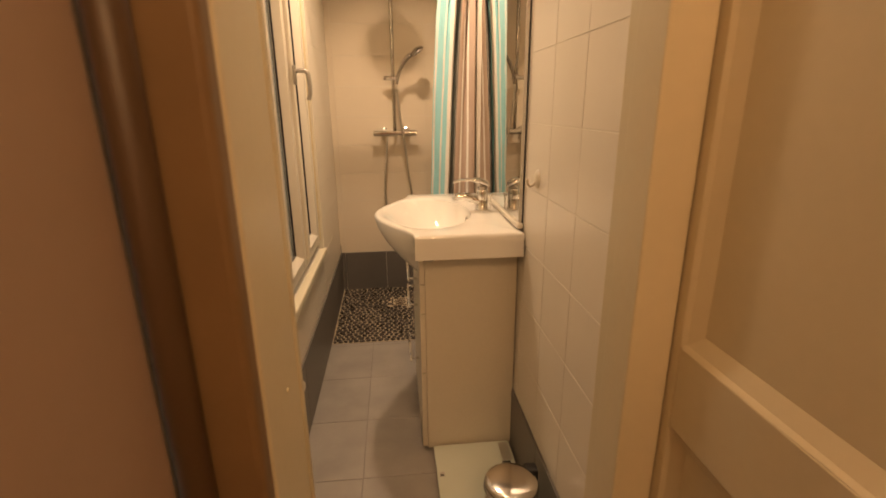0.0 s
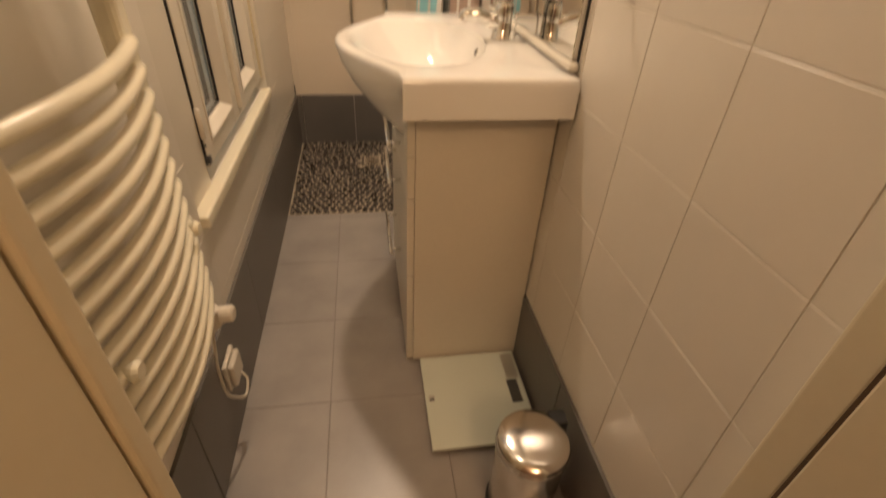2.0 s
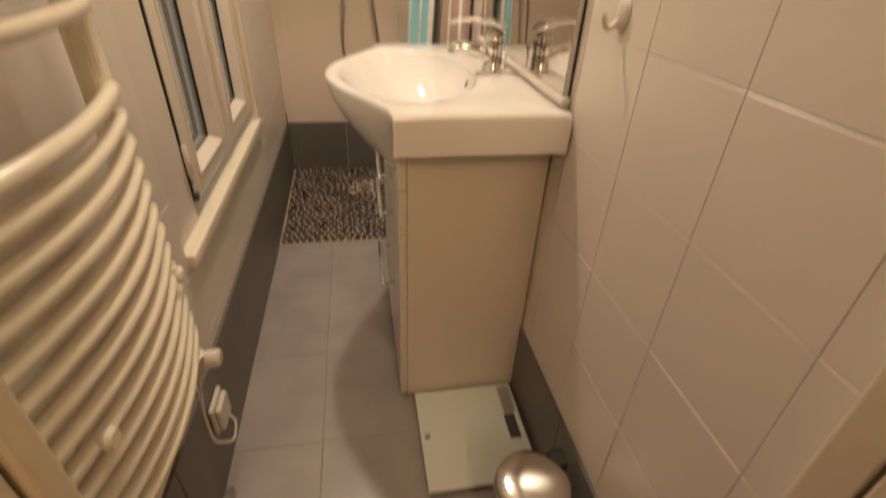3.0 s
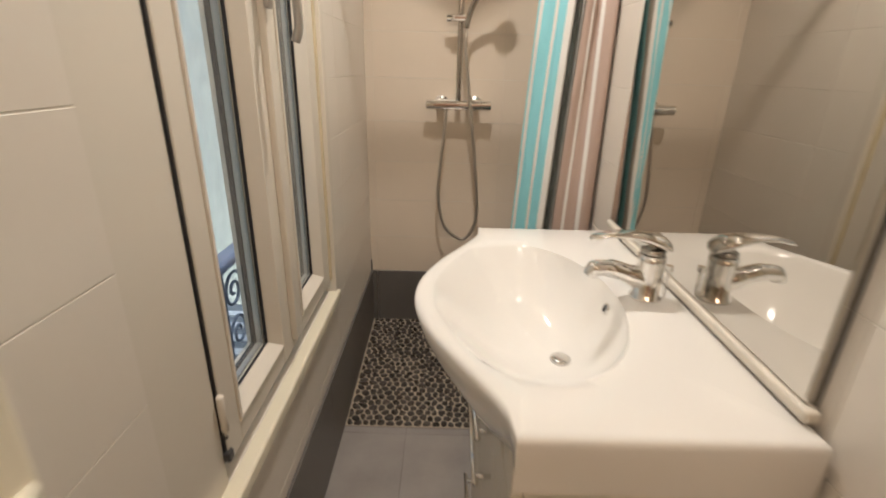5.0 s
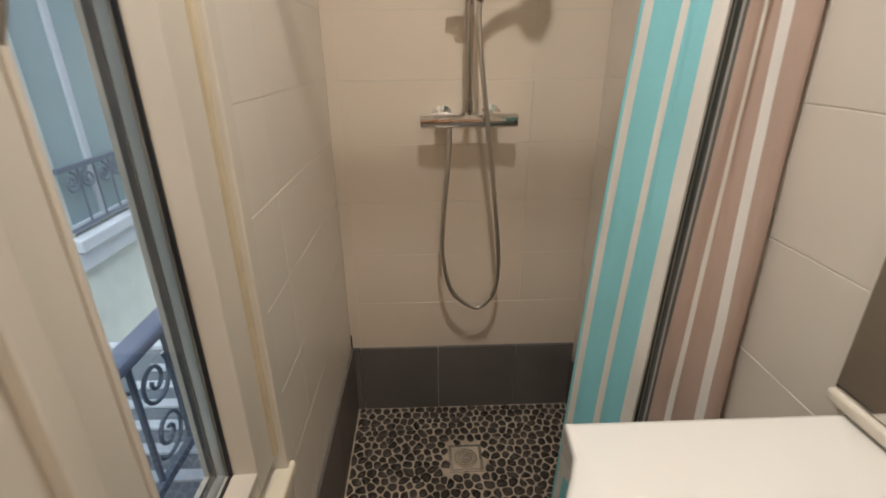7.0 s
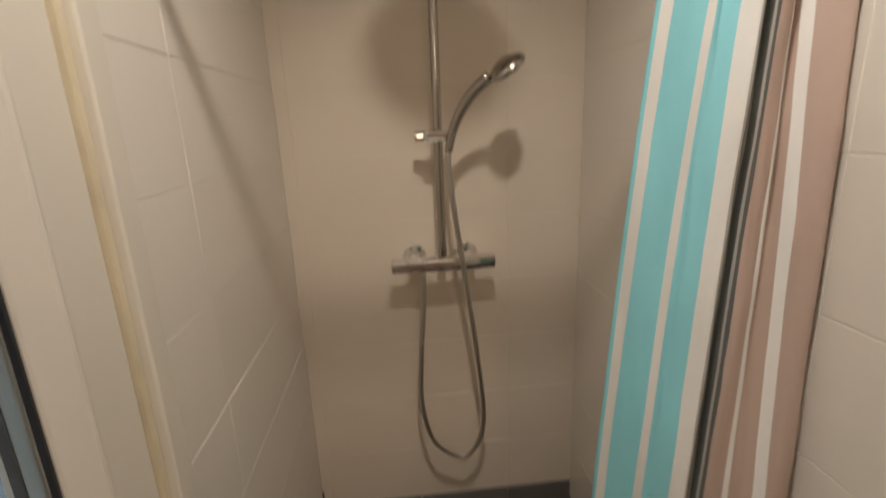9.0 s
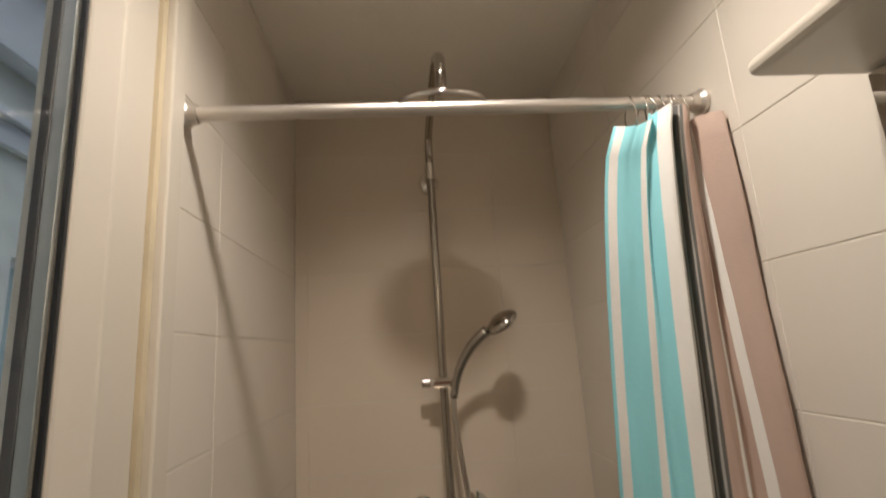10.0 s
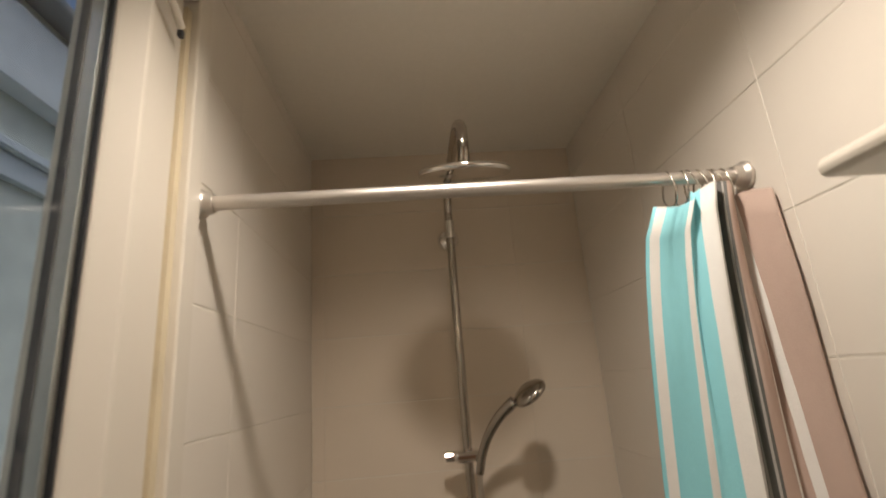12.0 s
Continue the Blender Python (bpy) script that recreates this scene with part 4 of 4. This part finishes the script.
# ---- pebbles: cells round scattered points, drawn in and domed ----
def clip_cell(i, pts, box_pts, near):
    poly = box_pts[:]
    p = pts[i]
    for j in near:
        q = pts[j]
        m, n = (p + q) / 2, q - p
        out = []
        for a, b in zip(poly, poly[1:] + poly[:1]):
            da, db = (a - m).dot(n), (b - m).dot(n)
            if da <= 0:
                out.append(a)
            if (da < 0) != (db < 0):
                out.append(a + (b - a) * (da / (da - db)))
        poly = out
        if len(poly) < 3:
            return []
    return poly


rng = random.Random(7)
PX0, PX1, PY0, PY1 = 0.010, W - 0.010, 2.700, BACK - 0.010
step = 0.0315
pts = []
for r in range(int((PY1 - PY0) / (step * 0.86)) + 1):
    for c in range(int((PX1 - PX0) / step) + 1):
        q = Vector((PX0 + (c + 0.25 + 0.5 * (r % 2)) * step + rng.uniform(-0.010, 0.010), PY0 + (r + 0.5) * step * 0.86 + rng.uniform(-0.010, 0.010)))
        if PX0 < q.x < PX1 and PY0 < q.y < PY1:
            pts.append(q)
frame_pts = [Vector((PX0, PY0)), Vector((PX1, PY0)), Vector((PX1, PY1)), Vector((PX0, PY1))]
order = sorted(range(len(pts)), key=lambda i: pts[i].y)
arr = np.array([(q.x, q.y) for q in pts])


def pebble_floor_z(y):
    return 0.001 + 0.030 * (y - 2.70) / (BACK - 2.70)


for i in order:
    d2 = ((arr - arr[i]) ** 2).sum(1)
    near = [int(j) for j in np.argsort(d2)[1:15]]
    cell = clip_cell(i, pts, frame_pts, near)
    if len(cell) < 3:
        continue
    c = sum(cell, Vector((0, 0))) / len(cell)
    if 0.325 < c.x < 0.449 and 3.133 < c.y < 3.257:
        continue
    shrink = rng.uniform(0.77, 0.94)
    loop = [c + (q - c) * shrink for q in cell]
    rounded = []
    for a, b in zip(loop, loop[1:] + loop[:1]):
        rounded += [a.lerp(b, 0.26), a.lerp(b, 0.74)]
    h, z0 = rng.uniform(0.005, 0.0085), pebble_floor_z(c.y)
    n = len(rounded)
    v = [(q.x - c.x, q.y - c.y, -0.003) for q in rounded]
    v += [((q.x - c.x) * 0.93, (q.y - c.y) * 0.93, h * 0.55) for q in rounded]
    v += [((q.x - c.x) * 0.62, (q.y - c.y) * 0.62, h * 0.95) for q in rounded]
    f = [(k, (k + 1) % n, n + (k + 1) % n, n + k) for k in range(n)]
    f += [(n + k, n + (k + 1) % n, 2 * n + (k + 1) % n, 2 * n + k) for k in range(n)] + [tuple(range(2 * n, 3 * n))]
    me = bpy.data.meshes.new("pebble")
    me.from_pydata(v, [], f)
    me.polygons.foreach_set("use_smooth", [True] * len(me.polygons))
    me.materials.append(M_PEBBLE)
    o = new("pebble", me)
    o.parent = shower_floor
    o.location = (c.x, c.y, z0)
